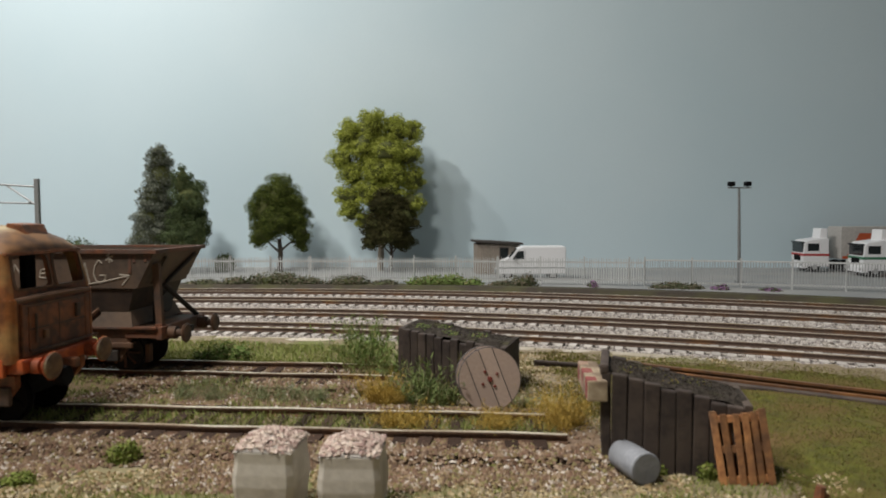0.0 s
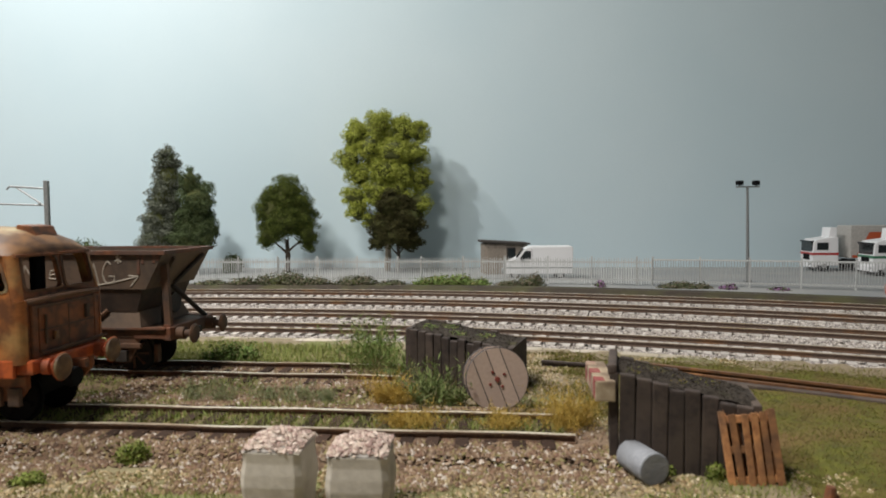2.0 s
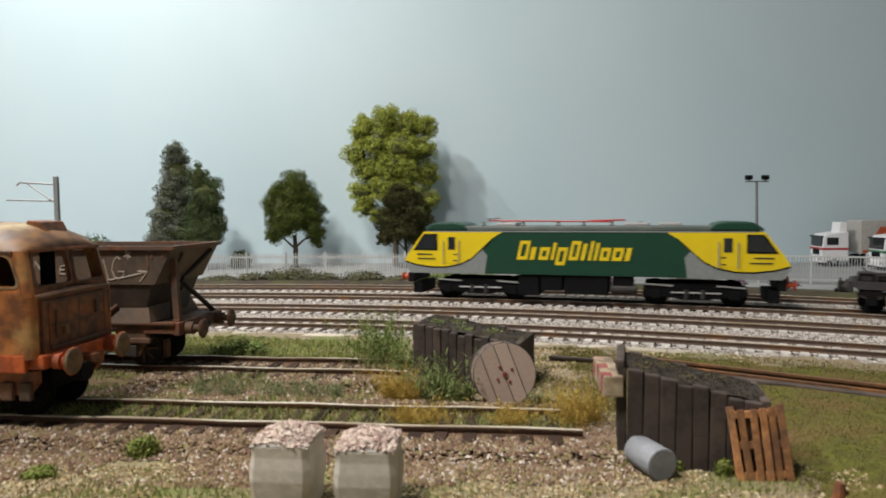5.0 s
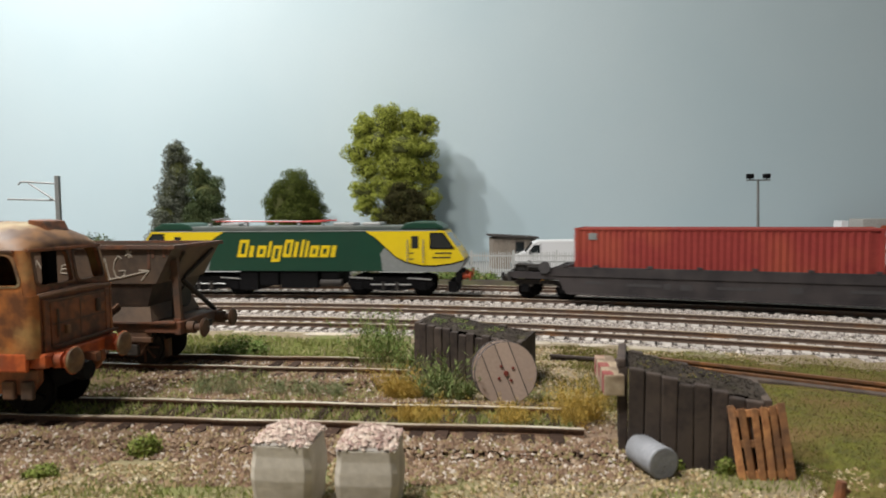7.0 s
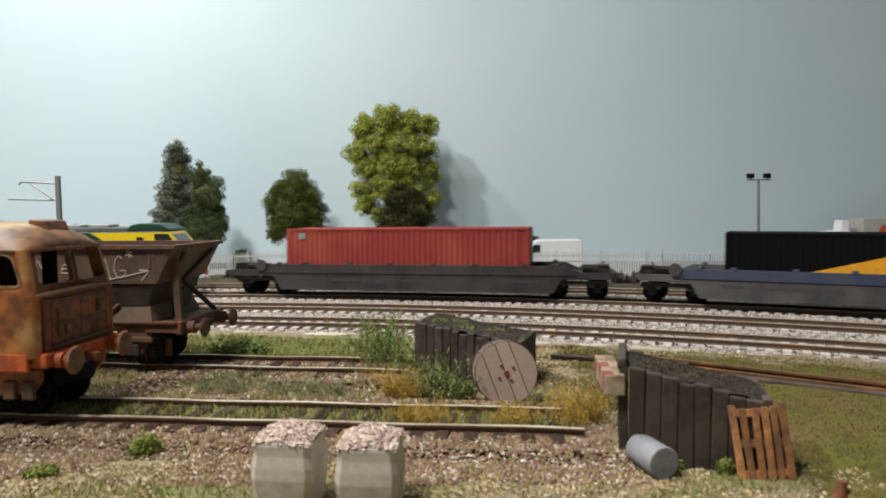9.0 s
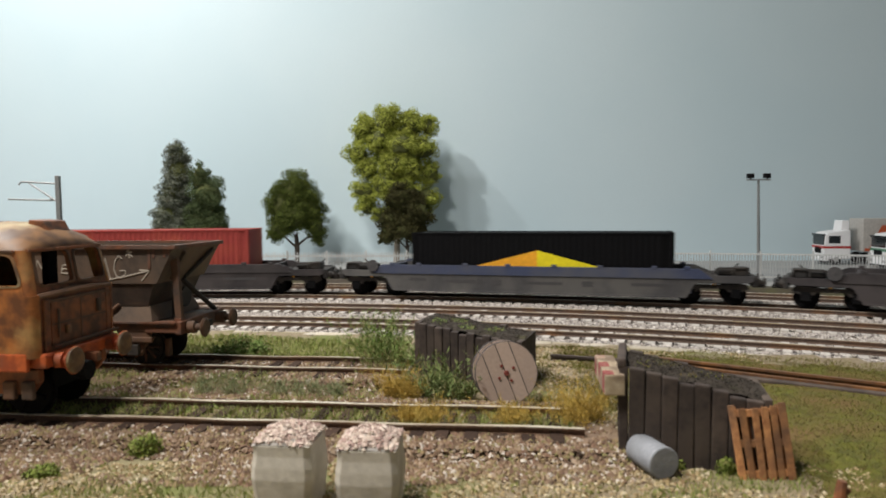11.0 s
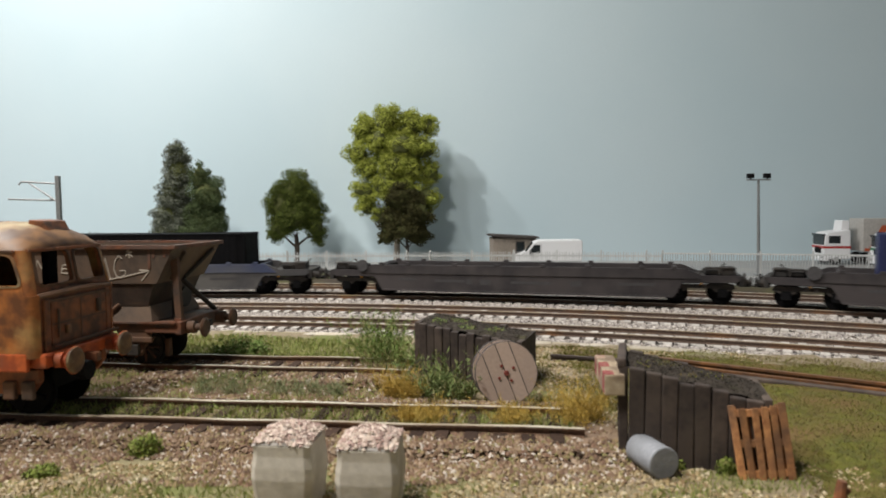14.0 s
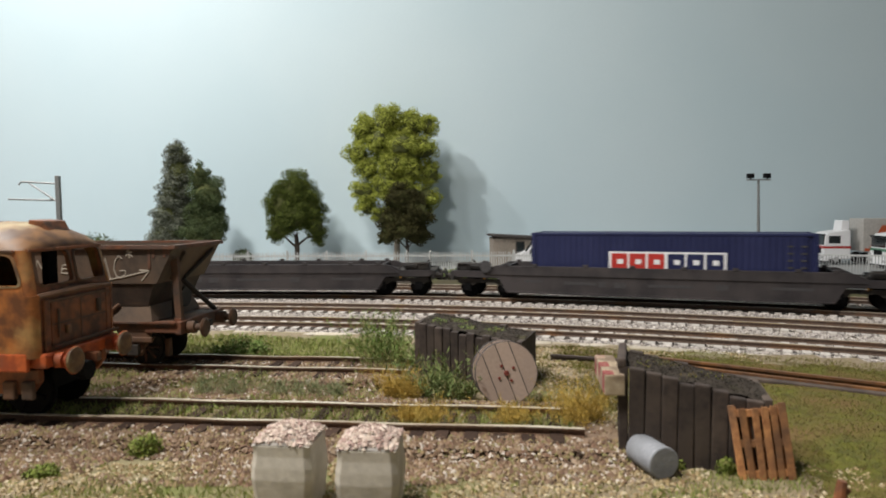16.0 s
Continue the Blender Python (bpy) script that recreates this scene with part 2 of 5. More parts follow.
def plan_prism(poly, z0, z1, bm=None):
    """A polygon in x, y pushed from z0 to z1."""
    bm = bm or new_bm()
    a = [bm.verts.new((x, y, z0)) for x, y in poly]
    b = [bm.verts.new((x, y, z1)) for x, y in poly]
    k = len(poly)
    bm.faces.new(a[::-1])
    bm.faces.new(b)
    for i in range(k):
        bm.faces.new((a[i], a[(i + 1) % k], b[(i + 1) % k], b[i]))
    return bm


def rod(p, q, r, r2=None, seg=10, bm=None):
    bm = bm or new_bm()
    p, q = Vector(p), Vector(q)
    d = (q - p).normalized()
    a = d.orthogonal().normalized()
    b = d.cross(a)
    r2 = r if r2 is None else r2
    ring = [[bm.verts.new(c + rr * (math.cos(t) * a + math.sin(t) * b)) for t in (2 * math.pi * i / seg for i in range(seg))] for c, rr in ((p, r), (q, r2))]
    for i in range(seg):
        bm.faces.new((ring[0][i], ring[0][(i + 1) % seg], ring[1][(i + 1) % seg], ring[1][i]))
    bm.faces.new(ring[0][::-1])
    bm.faces.new(ring[1])
    return bm


def turned(profile, axis="y", seg=24, bm=None, centre=(0, 0, 0)):
    """A profile of (along, radius) turned round an axis."""
    bm = bm or new_bm()
    rings = []
    for h, r in profile:
        ring = []
        for i in range(seg):
            t = 2 * math.pi * i / seg
            c, s = r * math.cos(t), r * math.sin(t)
            v = {"y": (c, h, s), "x": (h, c, s), "z": (c, s, h)}[axis]
            ring.append(bm.verts.new(Vector(v) + Vector(centre)))
        rings.append(ring)
    for a, b in zip(rings, rings[1:]):
        for i in range(seg):
            bm.faces.new((a[i], a[(i + 1) % seg], b[(i + 1) % seg], b[i]))
    bm.faces.new(rings[0][::-1])
    bm.faces.new(rings[-1])
    return bm


def smooth(ob):
    for f in ob.data.polygons:
        f.use_smooth = True
    return ob


def rounded(poly, r, k=4):
    """A 2D polygon with its corners rounded off."""
    out = []
    for i, p in enumerate(poly):
        p, a, b = Vector(p), Vector(poly[i - 1]), Vector(poly[(i + 1) % len(poly)])
        q0 = p + (a - p).normalized() * min(r, (a - p).length * .45)
        q1 = p + (b - p).normalized() * min(r, (b - p).length * .45)
        for j in range(k + 1):
            u = j / k
            out.append(tuple(q0 * (1 - u) ** 2 + p * 2 * u * (1 - u) + q1 * u * u))
    return out


def plate(outer, holes, place, thick):
    """A sheet with openings that go through it; place(u, v, depth) gives its points."""
    bm = new_bm()
    loops = [outer] + holes
    flat = [p for lp in loops for p in lp]
    tris = tessellate_polygon([[Vector((u, v, 0)) for u, v in lp] for lp in loops])
    a = [bm.verts.new(place(u, v, 0)) for u, v in flat]
    b = [bm.verts.new(place(u, v, thick)) for u, v in flat]
    for i, j, k in tris:
        if len({i, j, k}) == 3:
            bm.faces.new((a[i], a[j], a[k]))
            bm.faces.new((b[k], b[j], b[i]))
    at = 0
    for lp in loops:
        n = len(lp)
        for i in range(n):
            p, q = at + i, at + (i + 1) % n
            bm.faces.new((a[p], a[q], b[q], b[p]))
        at += n
    return bm


def rim_of(loop, place, wide, proud):
    """A raised band round an opening."""
    bm = new_bm()
    c = sum((Vector(p) for p in loop), Vector((0, 0))) / len(loop)
    rings = []
    for p in loop:
        p = Vector(p)
        o = p + (p - c).normalized() * wide
        rings.append([bm.verts.new(place(*p, .02)), bm.verts.new(place(*p, -proud)), bm.verts.new(place(*o, -proud * .6)), bm.verts.new(place(*o, .02))])
    for r, q in zip(rings, rings[1:] + rings[:1]):
        for i in range(4):
            bm.faces.new((r[i], r[(i + 1) % 4], q[(i + 1) % 4], q[i]))
    return bm


rng = np.random.default_rng(7)


def scatter_stones(name, pts, sizes, mat):
    """Small irregular stones (octahedra pushed out of shape) at pts, in one mesh."""
    n = len(pts)
    base = np.array([(1, 0, 0), (-1, 0, 0), (0, 1, 0), (0, -1, 0), (0, 0, 1), (0, 0, -1)], float)
    fa = np.array([(0, 2, 4), (2, 1, 4), (1, 3, 4), (3, 0, 4), (2, 0, 5), (1, 2, 5), (3, 1, 5), (0, 3, 5)])
    v = base[None] * rng.uniform(.55, 1.25, (n, 6, 1)) + rng.normal(0, .16, (n, 6, 3))
    t = rng.uniform(0, 2 * np.pi, n)
    c, s = np.cos(t)[:, None], np.sin(t)[:, None]
    v = np.stack([v[..., 0] * c - v[..., 1] * s, v[..., 0] * s + v[..., 1] * c, v[..., 2] * .8], -1)
    v = v * np.asarray(sizes)[:, None, None] + np.asarray(pts)[:, None]
    f = fa[None] + 6 * np.arange(n)[:, None, None]
    me = bpy.data.meshes.new(name)
    me.from_pydata((v.reshape(-1, 3) * S).tolist(), [], f.reshape(-1, 3).tolist())
    me.materials.append(mat)
    return new(name, me)


def blades_mesh(name, pts, heights, width, lean, mat):
    """Upright fibres: one bent blade of two triangles each."""
    n = len(pts)
    pts, h = np.asarray(pts, float), np.asarray(heights)[:, None]
    t = rng.uniform(0, 2 * np.pi, n)
    side = np.stack([np.cos(t), np.sin(t), 0 * t], -1) * width
    tip = rng.normal(0, lean, (n, 3)) * h
    tip[:, 2] = h[:, 0] * rng.uniform(.7, 1.1, n)
    v = np.stack([pts - side, pts + side, pts + tip * .55 + side * .7, pts + tip], 1)
    i = 4 * np.arange(n)[:, None]
    f = np.concatenate([i + [0, 1, 2], i + [0, 2, 3]])
    me = bpy.data.meshes.new(name)
    me.from_pydata((v.reshape(-1, 3) * S).tolist(), [], f.tolist())
    me.materials.append(mat)
    return me


def leaf_mesh(name, lobes, count, size, mat, fuzz=.12):
    """Flock on ellipsoid lobes (x, y, z, rx, ry, rz): small bent flakes, thinning at the skin."""
    lobes = np.array(lobes, float)
    w = lobes[:, 3] * lobes[:, 5]
    k = rng.choice(len(lobes), count, p=w / w.sum())
    d = rng.normal(0, 1, (count, 3))
    d /= np.linalg.norm(d, axis=1)[:, None]
    lump = np.array([noise.noise(Vector(x * 2.6) + Vector((float(q), 0, 0))) for x, q in zip(d, k)])
    r = (1 + .22 * lump + rng.normal(0, fuzz, count))[:, None]
    c = lobes[k, :3] + d * lobes[k, 3:] * r
    nrm = d / lobes[k, 3:]
    nrm = nrm / np.linalg.norm(nrm, axis=1)[:, None] + rng.normal(0, .38, (count, 3))
    a = np.cross(nrm, rng.normal(0, 1, (count, 3)))
    a /= np.linalg.norm(a, axis=1)[:, None]
    b = np.cross(nrm, a)
    b /= np.linalg.norm(b, axis=1)[:, None]
    s = size * rng.uniform(.6, 1.4, (count, 1))
    v = np.stack([c + a * s, c + b * s * .8, c - a * s, c - b * s * .8 + np.cross(a, b) * s * .5], 1)
    i = 4 * np.arange(count)[:, None]
    f = np.concatenate([i + [0, 1, 2], i + [0, 2, 3]])
    me = bpy.data.meshes.new(name)
    me.from_pydata((v.reshape(-1, 3) * S).tolist(), [], f.tolist())
    me.materials.append(mat)
    return me

# ---- plan ----
MZ = -.19                       # rail level of the main lines; the sidings' rails are at 0
CX, CY = -17.74, -44.41         # centre of the main lines' curve
RADII = (71.97, 75.95, 80.15, 84.05)
R3 = RADII[2]
GAUGE = 1.257


def arc(r, a, z=0):
    return (CX + r * math.sin(a), CY + r * math.cos(a), z)


def arc_path(r, a0, a1, step, z):
    n = max(2, int(abs(a1 - a0) * r / step))
    return [(*arc(r, a, z), math.sin(a), math.cos(a)) for a in (a0 + (a1 - a0) * i / n for i in range(n + 1))]


def on_arc(r, a, z, turn=0):
    x, y, z = arc(r, a, z)
    return P(x, y, z, 0, 0, -math.degrees(a) + turn)


def y_a(x):
    return 13.90 - .109 * (x + 4.67)


def y_b(x):
    return 18.55 - .1267 * (x + 6.2)


def backdrop_y(x):
    return 56.6 - .086 * x


# ---- ground, bed and backdrop ----


def ground_z(x, y):
    v = -.33 + .07 * noise.noise(Vector((x * .35, y * .35, 3))) + .035 * noise.noise(Vector((x * 1.3, y * 1.3, 9)))
    far = math.hypot(x - CX, y - CY)
    if 70.1 < far < 87.3:
        return -.72
    if far >= 87.3:
        v -= .15
    if x > 3.5 and y < 20:
        v += .12 * min((x - 3.5) / 4, 1)
    return v


def grid_sheet(xs, ys, zf, bm=None):
    bm = bm or new_bm()
    rows = [[bm.verts.new((x, y, zf(x, y))) for x in xs] for y in ys]
    for r, q in zip(rows, rows[1:]):
        for i in range(len(r) - 1):
            bm.faces.new((r[i], r[i + 1], q[i + 1], q[i]))
    return bm


ground = part("ground", grid_sheet([-118, -60, -40] + [-30 + .5 * i for i in range(129)] + [44, 60, 84],
                                   [-128, -60, -10] + [4 + .5 * i for i in range(86)] + [54, 62], ground_z), M["earth"])
tagged(ground, "sandy earth and scatter ground of the layout", "ground", kind="structure")

bed = part("ballast_bed", sweep([(-14.6, -.42), (-14.2, -.29), (-1.8, -.28), (1.2, -.28), (2.2, -.45)],
                                arc_path(84.9, -.98, 2.1, 1.2, MZ)), M["ballast"])
tagged(bed, "pale grey ballast bed under the four main tracks", "track bed", kind="structure")
kerb = thing("cess_edge", "pale concrete cable trough edging the ballast", "kerb", kind="structure")
a0, da = -.35, 1.25 / 69.95
for k in range(64):
    lift = random.uniform(-.02, .015)
    stone = [(-.22, -.5), (-.24, -.17 + lift), (-.2, -.15 + lift), (.2, -.15 + lift), (.22, -.5)]
    part("kerb_stone", sweep(stone, arc_path(69.95 + random.uniform(-.03, .03), a0 + k * da, a0 + (k + .975) * da, .6, MZ)), M["cess"], kerb)

yard_bm = grid_sheet([-60 + 3 * i for i in range(41)], [0, .5, 1], lambda x, y: -.30)
for v in yard_bm.verts:
    x = v.co.x
    a = math.atan2(x - CX, 88)
    near = CY + math.sqrt(max(88.2 ** 2 - (x - CX) ** 2, 900))
    v.co.y = near + (backdrop_y(x) + .4 - near) * v.co.y
yard = tagged(part("yard_ground", yard_bm, M["yard"]), "flat grey tarmac of the lorry yard", "ground", kind="structure")

wall_bm = new_bm()
corners = [(-95, backdrop_y(-95)), (75, backdrop_y(75)), (75, backdrop_y(75) + 1.2), (-95, backdrop_y(-95) + 1.2)]
lo = [wall_bm.verts.new((x, y, -3)) for x, y in corners]
hi = [wall_bm.verts.new((x, y, 46)) for x, y in corners]
for i in range(4):
    wall_bm.faces.new((lo[i], lo[(i + 1) % 4], hi[(i + 1) % 4], hi[i]))
wall_bm.faces.new(hi)
tagged(part("backdrop", wall_bm, M["sky"]), "plain pale blue-green painted sky board", "backdrop", kind="structure")

cess = part("cess_strip", sweep([(-2.1, -.36), (-1.9, -.262), (-.3, -.262), (.2, -.05), (1.2, -.05), (1.4, -.36)], arc_path(87.35, -.35, .8, .8, MZ)), M["soil"])
tagged(cess, "dark brown earth strip between ballast and fence", "path", kind="structure")

# ---- tracks ----
RAIL = [(-.075, -.17), (.075, -.17), (.072, -.15), (.018, -.135), (.018, -.055), (.048, -.045), (.048, -.008), (-.048, -.008), (-.048, -.045), (-.018, -.055), (-.018, -.135), (-.072, -.15)]
HEAD = [(-.047, -.013), (.047, -.013), (.042, .004), (-.042, .004)]
SLEEPER = mesh_of("sleeper", box(-.13, .13, -1.12, 1.12, -.29, -.165, .012), M["sleeper"])
OLD_SLEEPER = mesh_of("timber_sleeper", box(-.13, .13, -1.15, 1.15, -.30, -.125, .014), M["oldsleeper"])


def main_track(k, r):
    t = thing("railway_track", "curved main line track with rusty rails on concrete sleepers", "track", group="main lines", kind="structure")
    for side in (-.63, .63):
        rail = part("rail", sweep(RAIL, arc_path(r + side, -.98, 2.1, 1.0, MZ)), M["rail"], t)
        part("rail_head", sweep(HEAD, arc_path(r + side, -.98, 2.1, 1.0, MZ)), M["railtop"], rail, "worn rail head with its sheen painted in")
    a, da = -.2, .52 / r
    while a < .66:
        part("sleeper", SLEEPER, None, t, at=on_arc(r, a, MZ, random.uniform(-1.5, 1.5)) @ pose(0, 0, random.uniform(-.015, .012) * S))
        a += da
    return t


def siding(fy, slope, x0, x1, gap_from=99):
    ang = math.degrees(math.atan(slope))
    t = thing("siding_track", "overgrown siding with brown rails on dark sleepers", "track", group="sidings", kind="structure")
    ux, uy = -math.sin(radians(ang)), math.cos(radians(ang))
    for side in (-.63, .63):
        path = [(x + side * ux, fy(x) + side * uy, .012 * math.sin(x * 1.7 + side), ux, uy) for x in np.linspace(x0, x1, 24)]
        rail = part("rail", sweep(RAIL, path), M["siderail"], t)
        part("rail_head", sweep(HEAD, path), M["sidetop"], rail, "worn rail head with its sheen painted in")
    x = x0 + .3
    while x < x1 - .3:
        part("sleeper", OLD_SLEEPER, None, t, at=P(x, fy(x), random.uniform(-.01, .02), 0, 0, ang + random.uniform(-2, 2)))
        x += .54
    return t


for k, r in enumerate(RADII):
    main_track(k, r)
siding(y_a, -.109, -24, 2.75)
siding(y_b, -.1267, -24, -.85)

for fy, x1, nm in ((y_a, 3.4, "near"), (y_b, -.3, "far")):
    bm = grid_sheet(list(np.linspace(-26, x1, 60)), [-1.75, -1.2, 0, 1.2, 1.7],
                    lambda x, y: (-.17 if abs(y) < 1.5 else -.36) + .03 * noise.noise(Vector((x * 1.1, y * 2, 5))))
    for v in bm.verts:
        v.co.y += fy(v.co.x)
    tagged(part("siding_ballast", bm, M["siding"]), "dirty brown ballast under a siding", "track bed", kind="structure")

# ---- rolling stock parts ----


def wheelset(parent, x, r=.5, wide=1.2, mat="black"):
    ws = turned([(-wide / 2 - .06, r * .9), (-wide / 2 - .06, r), (-wide / 2 + .03, r), (-wide / 2 + .03, r + .06), (-wide / 2 + .08, r + .06), (-wide / 2 + .08, .09),
                 (wide / 2 - .08, .09), (wide / 2 - .08, r + .06), (wide / 2 - .03, r + .06), (wide / 2 - .03, r), (wide / 2 + .06, r), (wide / 2 + .06, r * .9)], "y", 22)
    for i in range(4):
        a = math.pi * i / 2 + .4
        box(-.05, .05, -wide / 2 - .10, -wide / 2 - .05, .12, r * .8, 0, ws)
        bmesh.ops.rotate(ws, verts=ws.verts[-8:], cent=(0, 0, 0), matrix=Matrix.Rotation(a, 3, "Y"))
    return part("wheelset", ws, M[mat], parent, at=P(x, 0, r))


def buffer(parent, x, y, z, mat, facing=1, r=.26, length=.55):
    prof = [(0, .17), (length * .45, .17), (length * .46, .10), (length - .07, .10), (length - .06, r * .9), (length - .02, r), (length + .02, r * .8)]
    b = turned([(facing * h, q) for h, q in prof], "x", 20)
    return part("buffer", b, M[mat], parent, at=P(x, y, z))


def bogie(parent, x, spread, mat="black", r=.46, slim=False):
    """Side frames with axle boxes and springs; returns the wheelsets."""
    for y in (-1.0, 1.0):
        s = 1 if y > 0 else -1
        h = spread / 2 + .55
        f = prism([(-h, .62), (-h + .25, .42), (-spread / 2 + .45, .42), (-.55, .3), (.55, .3), (spread / 2 - .45, .42), (h - .25, .42), (h, .62), (h - .1, .98), (.8, 1.02), (-.8, 1.02), (-h + .1, .98)], y - .07, y + .07)
        if slim:
            f.free()
            f = prism([(-h, .74), (-spread / 2 - .2, .60), (-spread / 2 + .3, .60), (-.5, .74), (.5, .74), (spread / 2 - .3, .60), (spread / 2 + .2, .60), (h, .74), (h - .1, .96), (.6, .92), (-.6, .92), (-h + .1, .96)], y - .06, y + .06)
        fr = part("bogie_frame", f, M[mat], parent, at=P(x, 0, 0))
        for bx in (-spread / 2, spread / 2):
            part("axle_box", box(bx - .2, bx + .2, y + s * .07 - .05, y + s * .07 + .09, .34, .72, .03), M["black"], fr)
        for bx in ((-.18, .18) if slim else (-.35, .35)):
            part("spring", turned([(.74, .08), (.94, .08)] if slim else [(.36, .1), (.75, .1)], "z", 10, centre=(bx, y + s * .1, 0)), M["under"], fr)
    return [wheelset(parent, x - spread / 2, r), wheelset(parent, x + spread / 2, r)]


SPIN = []   # (wheelset, x, radius) of all the train's wheels


# ---- the moving train ----
def electric_loco():
    t = thing("model_locomotive", "green and yellow model electric freight locomotive on the main line", "locomotive")
    end = [(8.42, 1.3), (8.72, 1.72), (8.66, 2.0), (8.45, 2.35), (7.72, 3.36)]
    poly = end + [(-x, z) for x, z in end[::-1]]
    body = part("body", prism(poly, -1.31, 1.31, bevel=.05), M["green"], t)
    roof = prism([(-7.6, 3.36), (-7.3, 3.6), (7.3, 3.6), (7.6, 3.36)], -1.1, 1.1, bevel=.06)
    part("roof", roof, M["roofgrey"], t, "dirty grey-green roof")
    for y0, y1 in ((-1.33, -1.2), (1.2, 1.33)):
        part("gutter", box(-7.4, 7.4, y0, y1, 3.32, 3.37, .02), M["lgrey"], body, "grey roof gutter")
    for s in (-1, 1):
        fl = (lambda pts: [(s * x, z) for x, z in pts][::s])
        swoop = [(3.72, 3.34), (4.25, 3.02), (4.75, 2.55), (5.3, 2.05), (5.85, 1.78), (6.6, 1.63), (7.3, 1.62), (8.1, 1.72), (8.74, 1.9)]
        cab = part("cab_front", prism(fl(swoop + [(8.69, 2.02), (8.48, 2.37), (7.74, 3.345)]), -1.325, 1.325), M["yellow"], t, "bright yellow cab end")
        low = [(x, z - .05) for x, z in swoop[2:]] + [(8.72, 1.70), (8.43, 1.29), (4.62, 1.29), (4.5, 2.2)]
        part("cab_skirt", prism(fl(low), -1.319, 1.319), M["lgrey"], t, "grey lower cab skirt")
        line = [(x, z + .0) for x, z in swoop[1:]] + [(x, z - .07) for x, z in swoop[:0:-1]]
        part("lining", prism(fl(line), -1.329, 1.329), M["black"], cab, "black lining")
        cr = prism(fl([(5.5, 3.42), (5.75, 3.72), (6.2, 3.80), (7.25, 3.78), (7.66, 3.55), (7.76, 3.40)]), -1.18, 1.18, bevel=.08)
        part("cab_roof", cr, M["green"], t, "green raised cab roof")
        for y in (-1, 1):
            y0, y1 = (-1.335, -1.30) if y < 0 else (1.30, 1.335)
            part("window_frame", prism(fl([(7.02, 2.42), (8.28, 2.42), (7.72, 3.24), (7.02, 3.24)]), y0 * 1.003, y1 * 1.003), M["black"], cab)
            part("side_window", prism(fl([(7.1, 2.5), (8.14, 2.5), (7.66, 3.18), (7.1, 3.18)]), y0 * 1.007, y1 * 1.007), M["glassdark"], cab, "dark cab side window")
            part("door", prism(fl([(5.96, 1.78), (6.62, 1.78), (6.62, 3.26), (5.96, 3.26)]), y0 * 1.002, y1 * 1.002), M["yellow"], cab)
            part("door_window", prism(fl([(6.1, 2.46), (6.46, 2.46), (6.46, 3.08), (6.1, 3.08)]), y0 * 1.008, y1 * 1.008), M["glassdark"], cab, "dark door window")
            for hx in (5.9, 6.7):
                part("handrail", rod((s * hx, y * 1.37, 1.75), (s * hx, y * 1.37, 2.9), .025, seg=6), M["lgrey"], cab)
            for bx, bz, w in ((7.15, 1.98, .9), (7.3, 2.2, .8), (5.98, 2.2, .22), (5.98, 1.9, .22)):
                part("marking", prism(fl([(bx, bz), (bx + w, bz), (bx + w, bz + .06), (bx, bz + .05)]), y0 * 1.010, y1 * 1.010), M["under"], cab, "small dark marking bar")
        wind = box(-.02, .02, -1.05, 1.05, 0, .88, .01)
        part("windscreen", wind, M["glassdark"], cab, "dark windscreen", at=P(s * 8.36, 0, 2.5, 0, s * -36.5, 0))
        part("headlight", box(s * 8.55 - .06, s * 8.55 + .06, -.16, .16, 2.02, 2.24, .02), M["silver"], cab, "headlight")
        part("buffer_beam", box(min(s * 8.3, s * 8.62), max(s * 8.3, s * 8.62), -1.25, 1.25, .82, 1.28, .03), M["black"], t)
        for y in (-.86, .86):
            buffer(t, s * 8.6, y, 1.05, "buffred", s, .24, .42)
        part("coupling_hook", box(s * 8.6 - .12, s * 8.6 + .12, -.12, .12, .9, 1.1, .03), M["buffred"], t, "orange coupling gear")
        part("snow_plough", box(min(s * 7.9, s * 8.4), max(s * 7.9, s * 8.4), -1.1, 1.1, .25, .8, .05), M["black"], t)
    for y0, y1 in ((-1.335, -1.312), (1.312, 1.335)):
        # the operator's mark as plain slanted shapes
        x = -3.05
        for w, z0, z1, ring in ((.50, 2.02, 2.92, 1), (.30, 2.02, 2.62, 0), (.46, 2.02, 2.62, 1), (.14, 2.02, 2.84, 0), (.46, 1.78, 2.62, 1), (.44, 2.02, 2.92, 1), (.22, 2.02, 2.80, 0), (.14, 2.02, 2.92, 0), (.14, 2.02, 2.84, 0), (.44, 2.02, 2.62, 1), (.46, 2.02, 2.62, 1), (.30, 2.02, 2.62, 0)):
            k, b = .22, (w if ring else w * .5 + .07)
            slot = [[(u + k * (v - 2), v) for u, v in ((x + .14, z0 + .16), (x + b - .14, z0 + .16), (x + b - .14, z1 - .16), (x + .14, z1 - .16))]] if ring else []
            rim = [(u + k * (v - 2), v) for u, v in ((x, z0), (x + b, z0), (x + b, z1), (x, z1))]
            part("logo_bar", plate(rim, slot, lambda u, v, d, y0=y0: (u, y0 + d, v), y1 - y0), M["yellow"], body, "plain yellow logo shape")
            x += w + .115
    for x0, x1, h in ((-3.0, -2.0, .3), (-1.9, -.9, .55), (-.8, 1.2, .42), (1.4, 2.3, .5)):
        part("underframe_box", box(x0, x1, -1.2, 1.2, h, 1.28, .04), M["black"], t)
    part("air_tank", turned([(-.6, .1), (-.55, .2), (.55, .2), (.6, .1)], "x", 14, centre=(1.9, -1.1, .7)), M["under"], t, "dark air tank")
